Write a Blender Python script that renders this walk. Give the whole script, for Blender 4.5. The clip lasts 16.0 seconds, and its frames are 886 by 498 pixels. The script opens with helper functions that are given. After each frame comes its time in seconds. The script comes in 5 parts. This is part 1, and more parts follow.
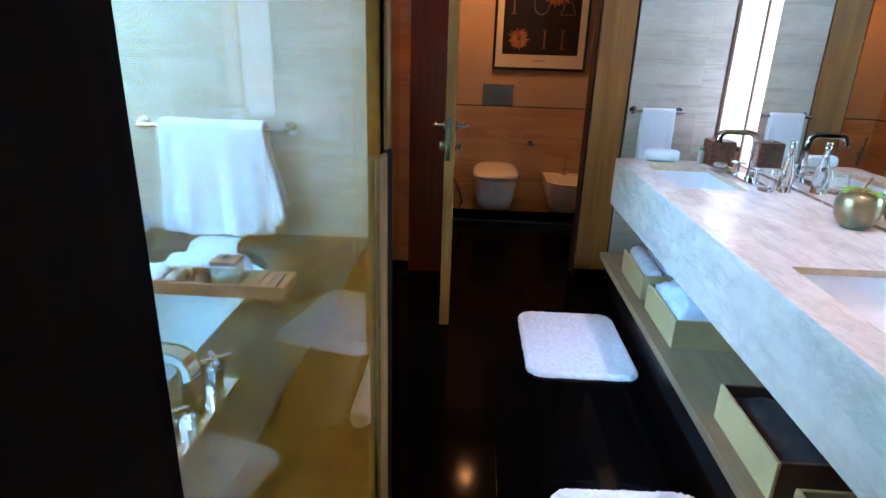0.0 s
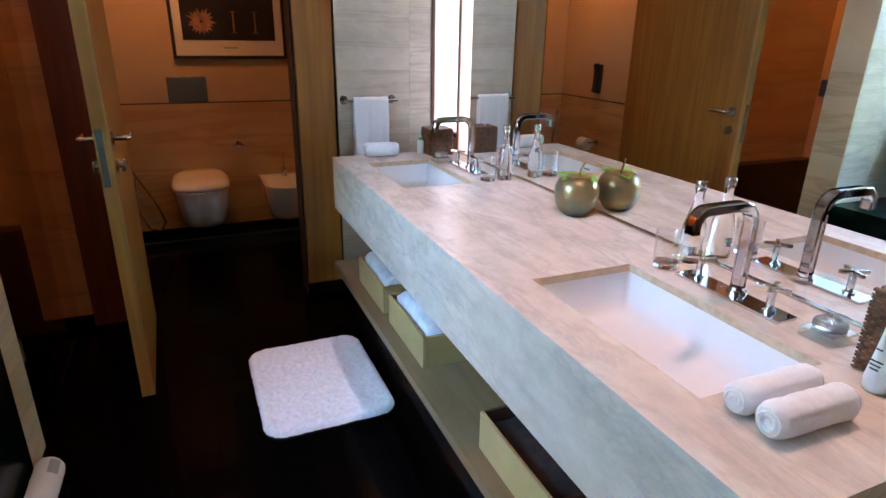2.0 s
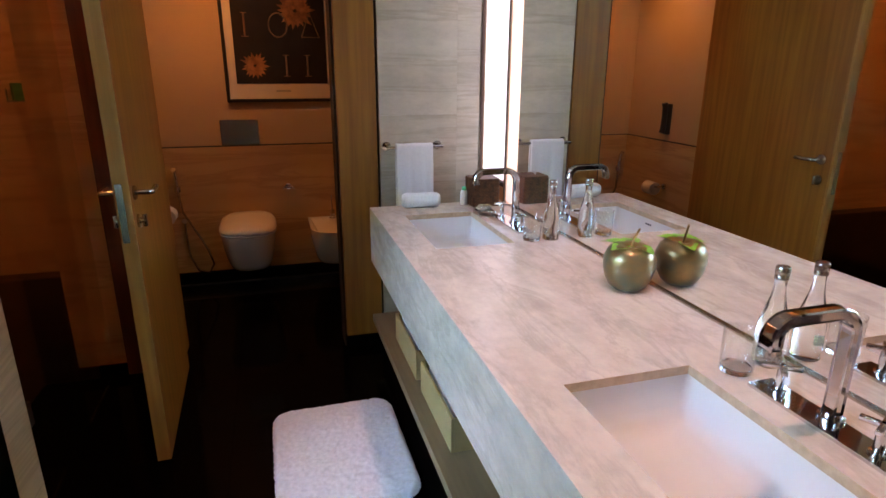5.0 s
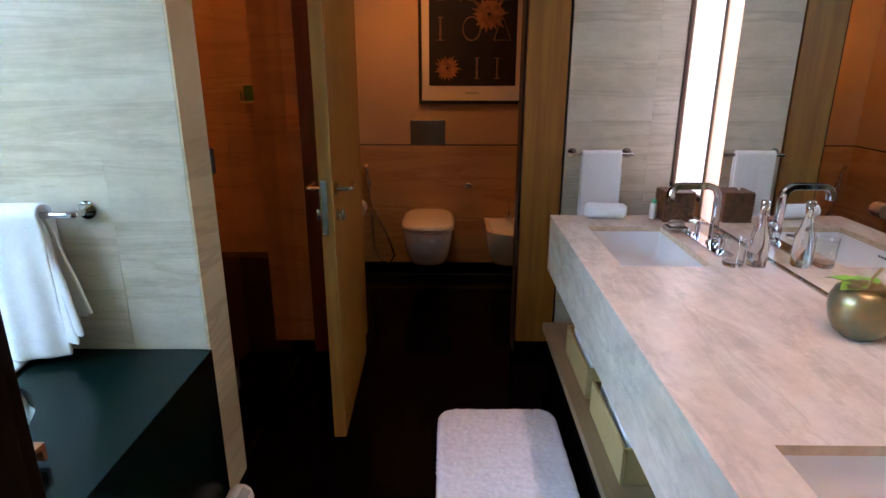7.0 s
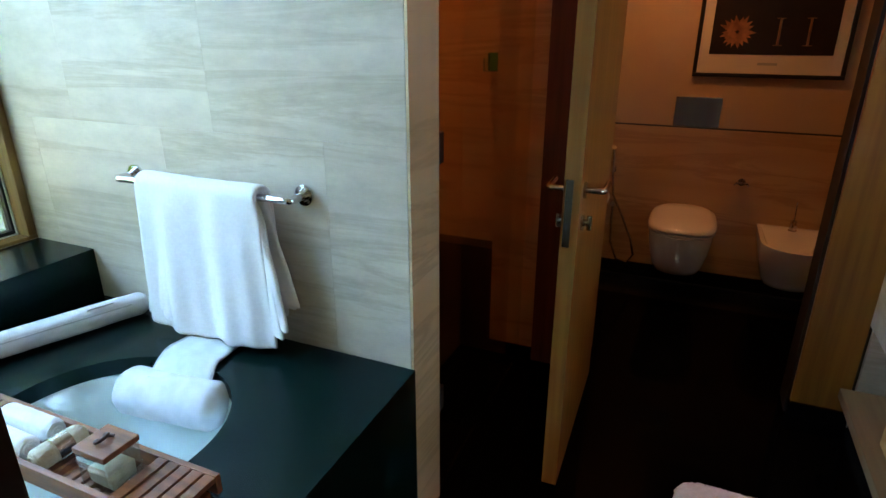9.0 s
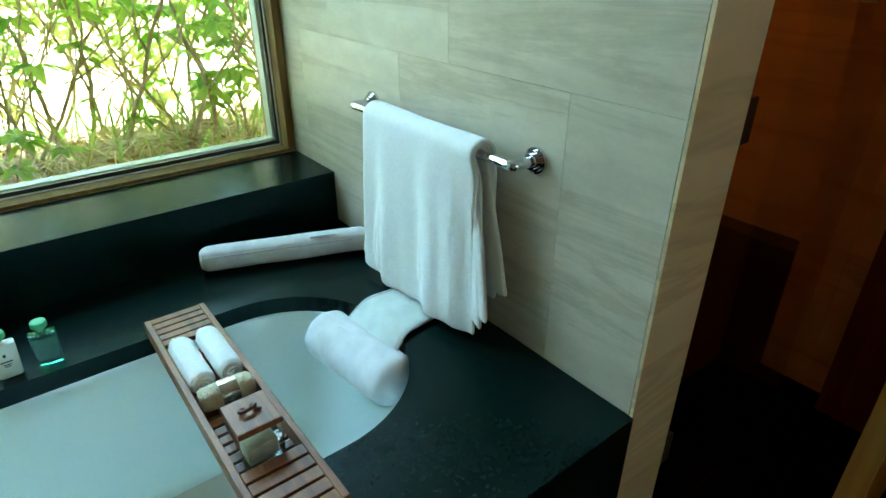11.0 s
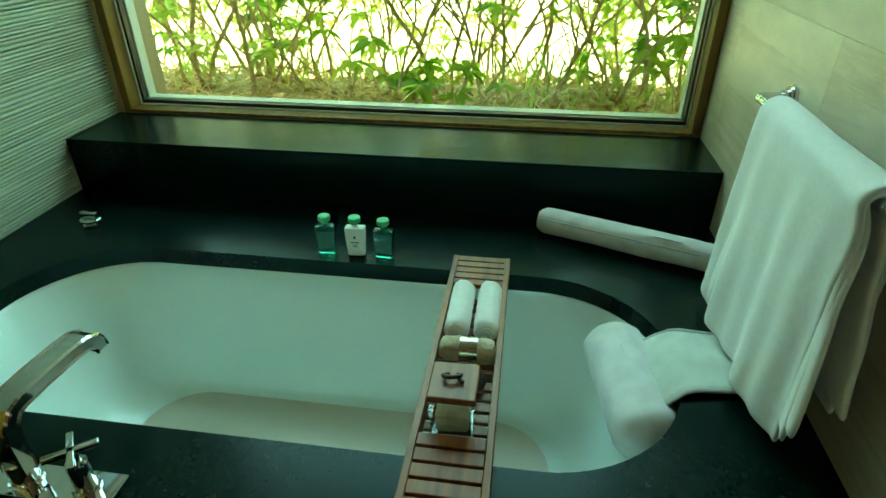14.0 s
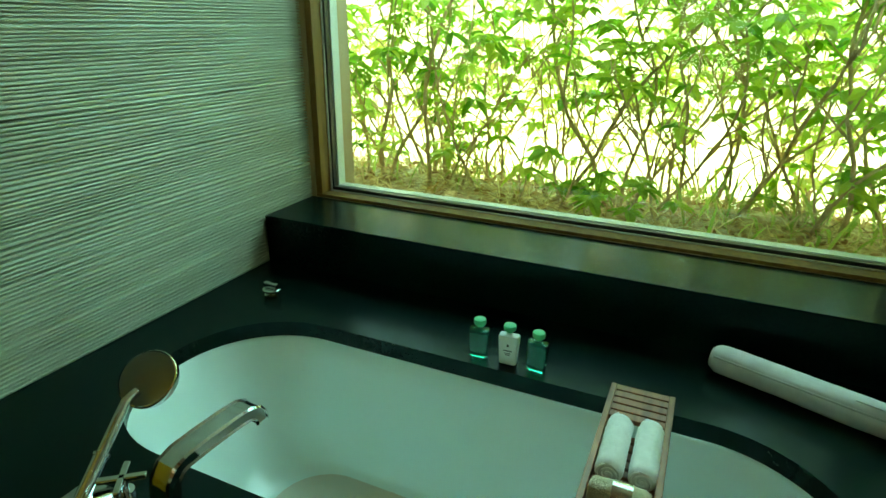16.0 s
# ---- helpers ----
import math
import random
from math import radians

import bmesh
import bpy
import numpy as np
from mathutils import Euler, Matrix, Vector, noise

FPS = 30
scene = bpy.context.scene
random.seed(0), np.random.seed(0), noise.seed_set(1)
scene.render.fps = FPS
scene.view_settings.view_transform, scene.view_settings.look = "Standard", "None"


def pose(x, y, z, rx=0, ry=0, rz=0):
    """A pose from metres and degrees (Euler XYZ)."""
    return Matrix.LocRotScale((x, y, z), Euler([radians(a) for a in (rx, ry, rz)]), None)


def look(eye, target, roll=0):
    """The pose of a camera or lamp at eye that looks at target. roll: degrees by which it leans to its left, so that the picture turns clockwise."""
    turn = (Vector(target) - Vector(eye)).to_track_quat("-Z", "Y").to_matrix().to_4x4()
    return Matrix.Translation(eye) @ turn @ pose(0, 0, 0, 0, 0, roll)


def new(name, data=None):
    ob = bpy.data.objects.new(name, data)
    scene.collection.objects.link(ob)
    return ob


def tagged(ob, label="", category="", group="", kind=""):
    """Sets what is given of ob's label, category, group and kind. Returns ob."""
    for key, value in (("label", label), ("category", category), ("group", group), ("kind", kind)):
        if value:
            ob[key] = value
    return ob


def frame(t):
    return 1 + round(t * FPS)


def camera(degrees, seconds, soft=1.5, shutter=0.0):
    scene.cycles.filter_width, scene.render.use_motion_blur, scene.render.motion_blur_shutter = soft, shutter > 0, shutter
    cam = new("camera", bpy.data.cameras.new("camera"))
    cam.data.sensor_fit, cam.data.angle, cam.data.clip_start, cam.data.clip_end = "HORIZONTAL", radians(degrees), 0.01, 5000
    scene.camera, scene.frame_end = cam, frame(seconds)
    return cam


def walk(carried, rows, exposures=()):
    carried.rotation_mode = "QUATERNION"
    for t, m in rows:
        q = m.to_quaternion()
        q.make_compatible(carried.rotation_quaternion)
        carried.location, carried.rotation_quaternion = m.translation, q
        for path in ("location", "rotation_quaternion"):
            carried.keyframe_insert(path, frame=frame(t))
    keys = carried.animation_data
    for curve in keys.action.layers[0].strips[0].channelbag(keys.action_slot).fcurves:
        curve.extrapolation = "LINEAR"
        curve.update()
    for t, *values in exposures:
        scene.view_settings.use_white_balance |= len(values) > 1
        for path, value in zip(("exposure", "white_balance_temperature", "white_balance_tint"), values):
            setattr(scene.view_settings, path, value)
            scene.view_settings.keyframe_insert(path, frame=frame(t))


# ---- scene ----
cam = camera(74.58, 16.0)
# seconds, x, y, z, yaw, pitch, roll
ROWS = [
    (0.0, 0.407, 0.400, 1.491, 3.20, -19.44, -1.74),
    (0.5, 0.438, 0.585, 1.473, -5.03, -19.76, -1.40),
    (1.0, 0.493, 0.682, 1.484, -12.14, -20.03, -1.13),
    (1.5, 0.553, 0.786, 1.482, -18.45, -20.34, -0.97),
    (2.0, 0.606, 0.885, 1.486, -22.87, -20.16, -0.96),
    (2.5, 0.660, 0.961, 1.497, -24.74, -19.89, -0.73),
    (3.0, 0.746, 1.019, 1.516, -24.83, -19.41, -0.53),
    (5.5, 0.815, 1.095, 1.540, -12.39, -16.90, -0.22),
    (6.0, 0.807, 1.101, 1.550, -8.32, -16.89, -0.17),
    (6.5, 0.798, 1.111, 1.563, -3.88, -17.12, -0.06),
    (7.0, 0.770, 1.148, 1.559, 0.78, -17.40, -0.04),
    (7.5, 0.731, 1.248, 1.554, 5.56, -17.50, 0.13),
    (8.0, 0.684, 1.379, 1.569, 10.89, -18.02, 0.16),
    (8.5, 0.644, 1.506, 1.568, 16.95, -19.25, 0.07),
    (11.0, 0.435, 2.037, 1.542, 51.87, -27.87, -0.13),
    (11.5, 0.389, 2.110, 1.535, 59.94, -29.69, -0.12),
    (12.0, 0.371, 2.212, 1.524, 68.23, -31.07, 0.02),
    (12.5, 0.364, 2.289, 1.520, 76.32, -31.80, 0.08),
    (13.0, 0.360, 2.333, 1.514, 84.15, -31.88, 0.10),
    (13.5, 0.355, 2.353, 1.504, 91.11, -31.31, 0.19),
    (14.0, 0.341, 2.356, 1.496, 98.25, -30.58, 0.16),
    (14.5, 0.339, 2.360, 1.493, 104.84, -29.17, 0.06),
    (15.0, 0.341, 2.366, 1.498, 109.38, -27.02, -0.12),
    (15.5, 0.331, 2.346, 1.508, 112.59, -24.28, -0.42),
    (16.0, 0.312, 2.307, 1.522, 114.45, -21.44, -0.75),
]
EXPOSURES = [(0.0, 0.75, 4800, 26), (1.0, 0.6, 5300, 34), (2.0, 0.35, 5650, 37), (3.0, 0.0, 5800, 39), (5.5, 0.15, 6150, 41), (7.0, 0.05, 6100, 42), (8.5, -0.05, 5850, 38), (11.0, -0.55, 6400, 13), (12.5, -0.9, 7700, -13), (16.0, -1.27, 8700, -20)]
walk(cam, [(t, pose(x, y, z, 90 + pitch, roll, yaw)) for t, x, y, z, yaw, pitch, roll in ROWS], EXPOSURES)

# ---- world, sun, lamps ----
world = bpy.data.worlds.new("world")
scene.world = world
world.use_nodes = True
wn = world.node_tree.nodes
sky = wn.new("ShaderNodeTexSky")
sky.sky_type, sky.sun_disc = "NISHITA", False
sky.sun_elevation, sky.sun_rotation = radians(61), radians(1)
wn["Background"].inputs[1].default_value = 0.14
world.node_tree.links.new(sky.outputs[0], wn["Background"].inputs[0])


def lamp(name, kind, m, energy, colour, **kw):
    data = bpy.data.lights.new(name, kind)
    data.energy, data.color = energy, colour
    if "size" in kw:
        if kind == "AREA":
            data.shape, data.size, data.size_y = "RECTANGLE", kw["size"], kw["size_y"]
        else:
            data.shadow_soft_size = kw["size"]
    if "spot" in kw:
        data.spot_size, data.spot_blend = radians(kw["spot"]), kw.get("blend", 0.6)
    if "angle" in kw:
        data.angle = radians(kw["angle"])
    ob = new(name, data)
    ob.matrix_world = m
    return ob


WARM, AMBER = (1.0, 0.60, 0.36), (1.0, 0.37, 0.055)
SUN_FROM = Vector((0.01, 0.55, 1.0))
lamp("sun", "SUN", look(SUN_FROM, (0, 0, 0)), 5.0, (1.0, 0.95, 0.86), angle=0.5)
# recessed ceiling downlights
CEIL = 3.10
lamp("vanity_downlight_lamp", "SPOT", look((1.55, 1.85, CEIL - 0.02), (1.55, 1.85, 0)), 92, WARM, size=0.03, spot=80)
lamp("vanity_downlight_lamp", "SPOT", look((1.55, 3.15, CEIL - 0.02), (1.55, 3.15, 0)), 9, WARM, size=0.03, spot=50)
lamp("toilet_downlight_lamp", "SPOT", look((0.487, 4.96, 2.42), (0.50, 5.05, 0)), 27, AMBER, size=0.03, spot=150, blend=1.0)
lamp("shower_downlight_lamp", "SPOT", look((-0.50, 4.12, CEIL - 0.04), (-0.42, 4.24, 0)), 95, (1.0, 0.30, 0.04), size=0.03, spot=120)

# ---- materials ----
def mat(name, colour, rough=0.5, metal=0.0, second=None, scale=6.0, stretch=(1, 1, 1), bump=0.0, bump_scale=120.0, spread=0.12, contrast=(0.35, 0.65),
        detail=6.0, coat=0.0, per_object=False, transmission=0.0, sheen=0.0, ior=1.5, bump_stretch=(1, 1, 1), rough_spread=0.0):
    m = bpy.data.materials.new(name)
    m.use_nodes = True
    nt = m.node_tree
    b = nt.nodes["Principled BSDF"]
    b.inputs["Roughness"].default_value, b.inputs["Metallic"].default_value = rough, metal
    b.inputs["Coat Weight"].default_value = coat
    b.inputs["Transmission Weight"].default_value = transmission
    b.inputs["Sheen Weight"].default_value = sheen
    b.inputs["IOR"].default_value = ior
    tc = nt.nodes.new("ShaderNodeTexCoord")
    vec = tc.outputs["Object"]
    if per_object:
        info, add = nt.nodes.new("ShaderNodeObjectInfo"), nt.nodes.new("ShaderNodeVectorMath")
        mul = nt.nodes.new("ShaderNodeMath")
        mul.operation, mul.inputs[1].default_value = "MULTIPLY", 37.0
        nt.links.new(info.outputs["Random"], mul.inputs[0])
        nt.links.new(vec, add.inputs[0])
        nt.links.new(mul.outputs[0], add.inputs[1])
        vec = add.outputs[0]

    def noise_at(sc, st, det):
        mp, n = nt.nodes.new("ShaderNodeMapping"), nt.nodes.new("ShaderNodeTexNoise")
        mp.inputs["Scale"].default_value = st
        n.inputs["Scale"].default_value, n.inputs["Detail"].default_value = sc, det
        nt.links.new(vec, mp.inputs[0])
        nt.links.new(mp.outputs[0], n.inputs["Vector"])
        return n

    n = noise_at(scale, stretch, detail)
    ramp = nt.nodes.new("ShaderNodeValToRGB")
    if second is None:
        second = tuple(c * (1 - spread) for c in colour)
    ramp.color_ramp.elements[0].position, ramp.color_ramp.elements[1].position = contrast
    ramp.color_ramp.elements[0].color, ramp.color_ramp.elements[1].color = (*second, 1), (*colour, 1)
    nt.links.new(n.outputs[0], ramp.inputs[0])
    nt.links.new(ramp.outputs[0], b.inputs["Base Color"])
    if rough_spread:
        mr = nt.nodes.new("ShaderNodeMapRange")
        mr.inputs["To Min"].default_value, mr.inputs["To Max"].default_value = rough - rough_spread, rough + rough_spread
        n3 = noise_at(scale * 2.3, stretch, 4)
        nt.links.new(n3.outputs[0], mr.inputs[0])
        nt.links.new(mr.outputs[0], b.inputs["Roughness"])
    if bump:
        n2, bp = noise_at(bump_scale, bump_stretch, 3.0), nt.nodes.new("ShaderNodeBump")
        bp.inputs["Strength"].default_value, bp.inputs["Distance"].default_value = bump, 0.004
        nt.links.new(n2.outputs[0], bp.inputs["Height"])
        nt.links.new(bp.outputs[0], b.inputs["Normal"])
    return m


def marble(name, light, dark, vein, axis, rough=0.3, per_object=True, strength=0.62, twist=1.2, mottle=0.0):
    """Banded stone: soft horizontal beds with a few darker wavy veins along the given stretch."""
    m = mat(name, light, rough, second=dark, scale=1.6, stretch=axis, contrast=(0.3, 0.68), per_object=per_object, detail=8, rough_spread=0.06)
    nt = m.node_tree
    b = nt.nodes["Principled BSDF"]
    ramp = next(x for x in nt.nodes if x.type == "VALTORGB")
    src = next(x for x in nt.nodes if x.type == "MAPPING").inputs[0].links[0].from_socket
    mp, n = nt.nodes.new("ShaderNodeMapping"), nt.nodes.new("ShaderNodeTexNoise")
    mp.inputs["Scale"].default_value = tuple(a * 1.1 for a in axis)
    n.inputs["Scale"].default_value, n.inputs["Detail"].default_value, n.inputs["Distortion"].default_value = 1.3, 9, twist
    n.inputs["Roughness"].default_value = 0.62
    nt.links.new(src, mp.inputs[0])
    nt.links.new(mp.outputs[0], n.inputs["Vector"])
    vr = nt.nodes.new("ShaderNodeValToRGB")
    e = vr.color_ramp.elements
    e[0].position, e[0].color = 0.50, (0, 0, 0, 1)
    e[1].position, e[1].color = 0.62, (0, 0, 0, 1)
    mid = e.new(0.56)
    mid.color = (strength, strength, strength, 1)
    nt.links.new(n.outputs[0], vr.inputs[0])
    mix = nt.nodes.new("ShaderNodeMix")
    mix.data_type = "RGBA"
    mix.inputs[7].default_value = (*vein, 1)
    nt.links.new(vr.outputs[0], mix.inputs[0])
    nt.links.new(ramp.outputs[0], mix.inputs[6])
    last = mix.outputs[2]
    if mottle:
        mp2, n2, r2, mul = (nt.nodes.new("ShaderNode" + k) for k in ("Mapping", "TexNoise", "MapRange", "Mix"))
        mp2.inputs["Scale"].default_value = tuple(0.4 * a ** 0.5 + 0.4 for a in axis)
        n2.inputs["Scale"].default_value, n2.inputs["Detail"].default_value, n2.inputs["Roughness"].default_value = 11.0, 10.0, 0.7
        r2.inputs["From Min"].default_value, r2.inputs["From Max"].default_value = 0.32, 0.62
        r2.inputs["To Min"].default_value, r2.inputs["To Max"].default_value = 1.0 - mottle, 1.06
        mul.data_type, mul.blend_type = "RGBA", "MULTIPLY"
        mul.inputs[0].default_value = 1.0
        nt.links.new(src, mp2.inputs[0])
        nt.links.new(mp2.outputs[0], n2.inputs["Vector"])
        nt.links.new(n2.outputs[0], r2.inputs[0])
        nt.links.new(last, mul.inputs[6])
        nt.links.new(r2.outputs[0], mul.inputs[7])
        last = mul.outputs[2]
    nt.links.new(last, b.inputs["Base Color"])
    return m


MARBLE = marble("cream_marble", (0.57, 0.51, 0.385), (0.465, 0.405, 0.295), (0.34, 0.28, 0.185), (0.42, 0.42, 5.0), 0.34, True, 0.50, 0.55, 0.13)
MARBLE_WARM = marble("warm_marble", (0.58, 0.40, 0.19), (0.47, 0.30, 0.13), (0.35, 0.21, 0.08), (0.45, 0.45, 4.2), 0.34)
MARBLE_EDGE = marble("honey_marble", (0.68, 0.53, 0.31), (0.57, 0.43, 0.23), (0.42, 0.30, 0.15), (0.45, 0.45, 4.2), 0.34)
COUNTER = marble("counter_marble", (0.69, 0.61, 0.505), (0.58, 0.495, 0.40), (0.43, 0.37, 0.30), (7.0, 2.0, 7.0), 0.22, False, 0.42, 0.45, 0.13)
CUT_STONE = mat("cut_stone", (0.62, 0.47, 0.30), 0.5, second=(0.50, 0.36, 0.22), scale=40, bump=0.15)
RIDGED = mat("ridged_stone", (0.58, 0.65, 0.55), 0.6, second=(0.46, 0.51, 0.42), scale=3.0, stretch=(0.8, 0.8, 6), bump=0.1, bump_scale=160)
BLACK_STONE = mat("black_granite", (0.004, 0.0045, 0.005), 0.20, second=(0.002, 0.002, 0.0025), scale=60, bump=0.02, per_object=True, rough_spread=0.05)
DECK = mat("dark_green_granite", (0.0014, 0.0100, 0.0075), 0.24, second=(0.0010, 0.0075, 0.0058), scale=90, ior=1.25, rough_spread=0.03)
DECK.node_tree.nodes["Principled BSDF"].inputs["Specular Tint"].default_value = (0.72, 0.98, 1.0, 1)
FLOOR_TILE = mat("black_floor_tile", (0.0008, 0.0008, 0.0009), 0.10, ior=1.12, second=(0.0012, 0.0012, 0.0012), scale=14, per_object=True, rough_spread=0.01)
WOOD = mat("oak_veneer", (0.35, 0.142, 0.016), 0.38, second=(0.25, 0.095, 0.010), scale=5, stretch=(7, 7, 0.35), bump=0.05, bump_scale=60, bump_stretch=(6, 6, 0.3))
WOOD_EDGE = mat("pale_oak_edge", (0.47, 0.235, 0.048), 0.5, second=(0.37, 0.172, 0.033), scale=5, stretch=(7, 7, 0.35), bump=0.04, bump_scale=60, bump_stretch=(6, 6, 0.3))
RED_WOOD = mat("red_brown_wood", (0.16, 0.045, 0.02), 0.45, second=(0.10, 0.028, 0.012), scale=5, stretch=(7, 7, 0.4))
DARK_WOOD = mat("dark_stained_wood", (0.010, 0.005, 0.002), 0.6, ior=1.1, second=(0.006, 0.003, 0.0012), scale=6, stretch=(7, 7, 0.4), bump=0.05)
GILT_WOOD = mat("golden_brown_wood", (0.27, 0.145, 0.026), 0.65, second=(0.18, 0.092, 0.016), scale=6, stretch=(7, 7, 0.4), bump=0.05)
TEAK = mat("teak", (0.27, 0.090, 0.022), 0.42, second=(0.15, 0.046, 0.011), scale=7, stretch=(1.0, 8, 8), bump=0.1, bump_scale=50, bump_stretch=(0.6, 6, 6))
SHELF_WOOD = mat("taupe_shelf", (0.26, 0.18, 0.085), 0.5, second=(0.21, 0.14, 0.065), scale=5, stretch=(6, 0.5, 6))
BOX_CREAM = mat("cream_leather", (0.50, 0.37, 0.15), 0.55, bump=0.1, bump_scale=220)
BROWN_LEATHER = mat("brown_leather", (0.085, 0.034, 0.016), 0.5, bump=0.12, bump_scale=200)
DARK_CLOTH = mat("dark_cloth", (0.045, 0.036, 0.028), 0.85, second=(0.025, 0.02, 0.016), scale=30, bump=0.5, bump_scale=240)
PAINT = mat("beige_paint", (0.50, 0.37, 0.22), 0.7, scale=3, spread=0.06, bump=0.03, bump_scale=300)
CEIL_PAINT = mat("ceiling_paint", (0.52, 0.47, 0.40), 0.8, scale=3, spread=0.04, bump=0.02)
TERRY = mat("white_terry", (0.77, 0.77, 0.75), 0.95, second=(0.73, 0.73, 0.71), scale=90, bump=0.32, bump_scale=520, sheen=0.3)
SHAG = mat("white_shag", (0.86, 0.86, 0.86), 0.95, second=(0.76, 0.76, 0.76), scale=60, bump=0.5, bump_scale=650)
CREAM_TERRY = mat("cream_terry", (0.66, 0.60, 0.45), 0.95, second=(0.54, 0.48, 0.34), scale=60, bump=1.0, bump_scale=300)
STRAP_CLOTH = mat("strap_cotton", (0.60, 0.65, 0.62), 0.9, second=(0.52, 0.57, 0.54), scale=20, bump=0.2, bump_scale=500)
SMOOTH_CLOTH = mat("white_cotton", (0.74, 0.75, 0.77), 0.9, second=(0.63, 0.64, 0.66), scale=20, bump=0.3, bump_scale=500)
PIPING = mat("grey_piping", (0.50, 0.52, 0.52), 0.8)
CERAMIC = mat("white_ceramic", (0.82, 0.81, 0.79), 0.10, scale=3, spread=0.02, coat=0.4)
TUB_FLOOR = mat("beige_acrylic", (0.64, 0.60, 0.53), 0.3, scale=2, spread=0.05, bump=0.05, bump_scale=300)
TUB_WHITE = mat("white_acrylic", (0.74, 0.88, 0.87), 0.14, scale=2, spread=0.03, coat=0.3)
CHROME = mat("chrome", (0.66, 0.66, 0.68), 0.06, metal=1.0, spread=0.03)
CHROME_DARK_REFLECTION = mat("chrome_dark_reflection", (0.22, 0.22, 0.21), 0.28, metal=1.0, spread=0.06)
STEEL = mat("brushed_steel", (0.50, 0.46, 0.40), 0.27, metal=1.0, spread=0.1, scale=40, stretch=(1, 1, 20))
MIRROR = mat("mirror_silver", (0.90, 0.92, 0.91), 0.0, metal=1.0, spread=0.0)
BLACK_PLASTIC = mat("black_plastic", (0.012, 0.012, 0.013), 0.35)
DARK_LINE = mat("dark_gap", (0.02, 0.014, 0.010), 0.6)
GREEN_CAP = mat("green_plastic", (0.06, 0.46, 0.20), 0.35, spread=0.1)
LABEL_GREY = mat("grey_label", (0.40, 0.42, 0.42), 0.6)
WHITE_PLASTIC = mat("white_plastic", (0.72, 0.75, 0.72), 0.35)
INK = mat("dark_ink", (0.05, 0.05, 0.05), 0.6)
WICKER = mat("dark_wicker", (0.15, 0.062, 0.021), 0.45, second=(0.055, 0.022, 0.008), scale=50, bump=0.3, bump_scale=100)
APPLE = mat("bronze_green_glaze", (0.30, 0.20, 0.075), 0.34, metal=0.7, second=(0.10, 0.16, 0.115), scale=9, detail=7, coat=0.35, contrast=(0.36, 0.62), rough_spread=0.06)
FRESH_LEAF = mat("fresh_leaf", (0.20, 0.46, 0.03), 0.4, second=(0.12, 0.34, 0.02), scale=30)
STEM = mat("dry_stem", (0.30, 0.20, 0.06), 0.6)
PAPER = mat("white_mount", (0.66, 0.62, 0.55), 0.8, spread=0.03)
PRINT_DARK = mat("dark_print", (0.022, 0.014, 0.011), 0.35, second=(0.012, 0.008, 0.007), scale=8)
PRINT_GOLD = mat("muted_gold_print", (0.26, 0.15, 0.06), 0.5, spread=0.5, scale=12)
PRINT_FLOWER = mat("flower_print", (0.42, 0.20, 0.07), 0.5, second=(0.20, 0.09, 0.035), scale=25)
SOIL = mat("leaf_mulch", (0.78, 0.66, 0.42), 0.9, second=(0.32, 0.20, 0.08), scale=18, bump=1.0, bump_scale=40)
BARK = mat("pale_bark", (0.70, 0.54, 0.34), 0.85, second=(0.42, 0.29, 0.15), scale=30, bump=0.4, bump_scale=80)
SOAP = mat("glossy_soap_glass", (0.70, 0.72, 0.70), 0.05, transmission=0.8, ior=1.45)


def leaf_material(name, a, b):
    m = bpy.data.materials.new(name)
    m.use_nodes = True
    nt = m.node_tree
    p = nt.nodes["Principled BSDF"]
    geo, ramp = nt.nodes.new("ShaderNodeNewGeometry"), nt.nodes.new("ShaderNodeValToRGB")
    ramp.color_ramp.elements[0].color, ramp.color_ramp.elements[1].color = (*a, 1), (*b, 1)
    nt.links.new(geo.outputs["Random Per Island"], ramp.inputs[0])
    nt.links.new(ramp.outputs[0], p.inputs["Base Color"])
    p.inputs["Roughness"].default_value = 0.45
    tr, mix = nt.nodes.new("ShaderNodeBsdfTranslucent"), nt.nodes.new("ShaderNodeMixShader")
    nt.links.new(ramp.outputs[0], tr.inputs[0])
    mix.inputs[0].default_value = 0.65
    nt.links.new(p.outputs[0], mix.inputs[1])
    nt.links.new(tr.outputs[0], mix.inputs[2])
    nt.links.new(mix.outputs[0], nt.nodes["Material Output"].inputs[0])
    return m


LEAF = leaf_material("shrub_leaf", (0.16, 0.40, 0.03), (0.62, 0.78, 0.14))
YOUNG_LEAF = leaf_material("young_leaf", (0.50, 0.68, 0.12), (0.86, 0.90, 0.36))
DRY_LEAF = leaf_material("dry_leaf", (0.26, 0.12, 0.035), (0.95, 0.80, 0.50))
STRAW_DRY = leaf_material("dry_straw", (0.46, 0.28, 0.08), (0.98, 0.88, 0.54))
GRASS = leaf_material("strap_leaf", (0.30, 0.48, 0.09), (0.60, 0.66, 0.22))


def glass(name, colour, rough=0.0, ior=1.45):
    m = bpy.data.materials.new(name)
    m.use_nodes = True
    nt = m.node_tree
    p = nt.nodes["Principled BSDF"]
    p.inputs["Base Color"].default_value = (*colour, 1)
    p.inputs["Roughness"].default_value, p.inputs["Transmission Weight"].default_value, p.inputs["IOR"].default_value = rough, 1.0, ior
    return m


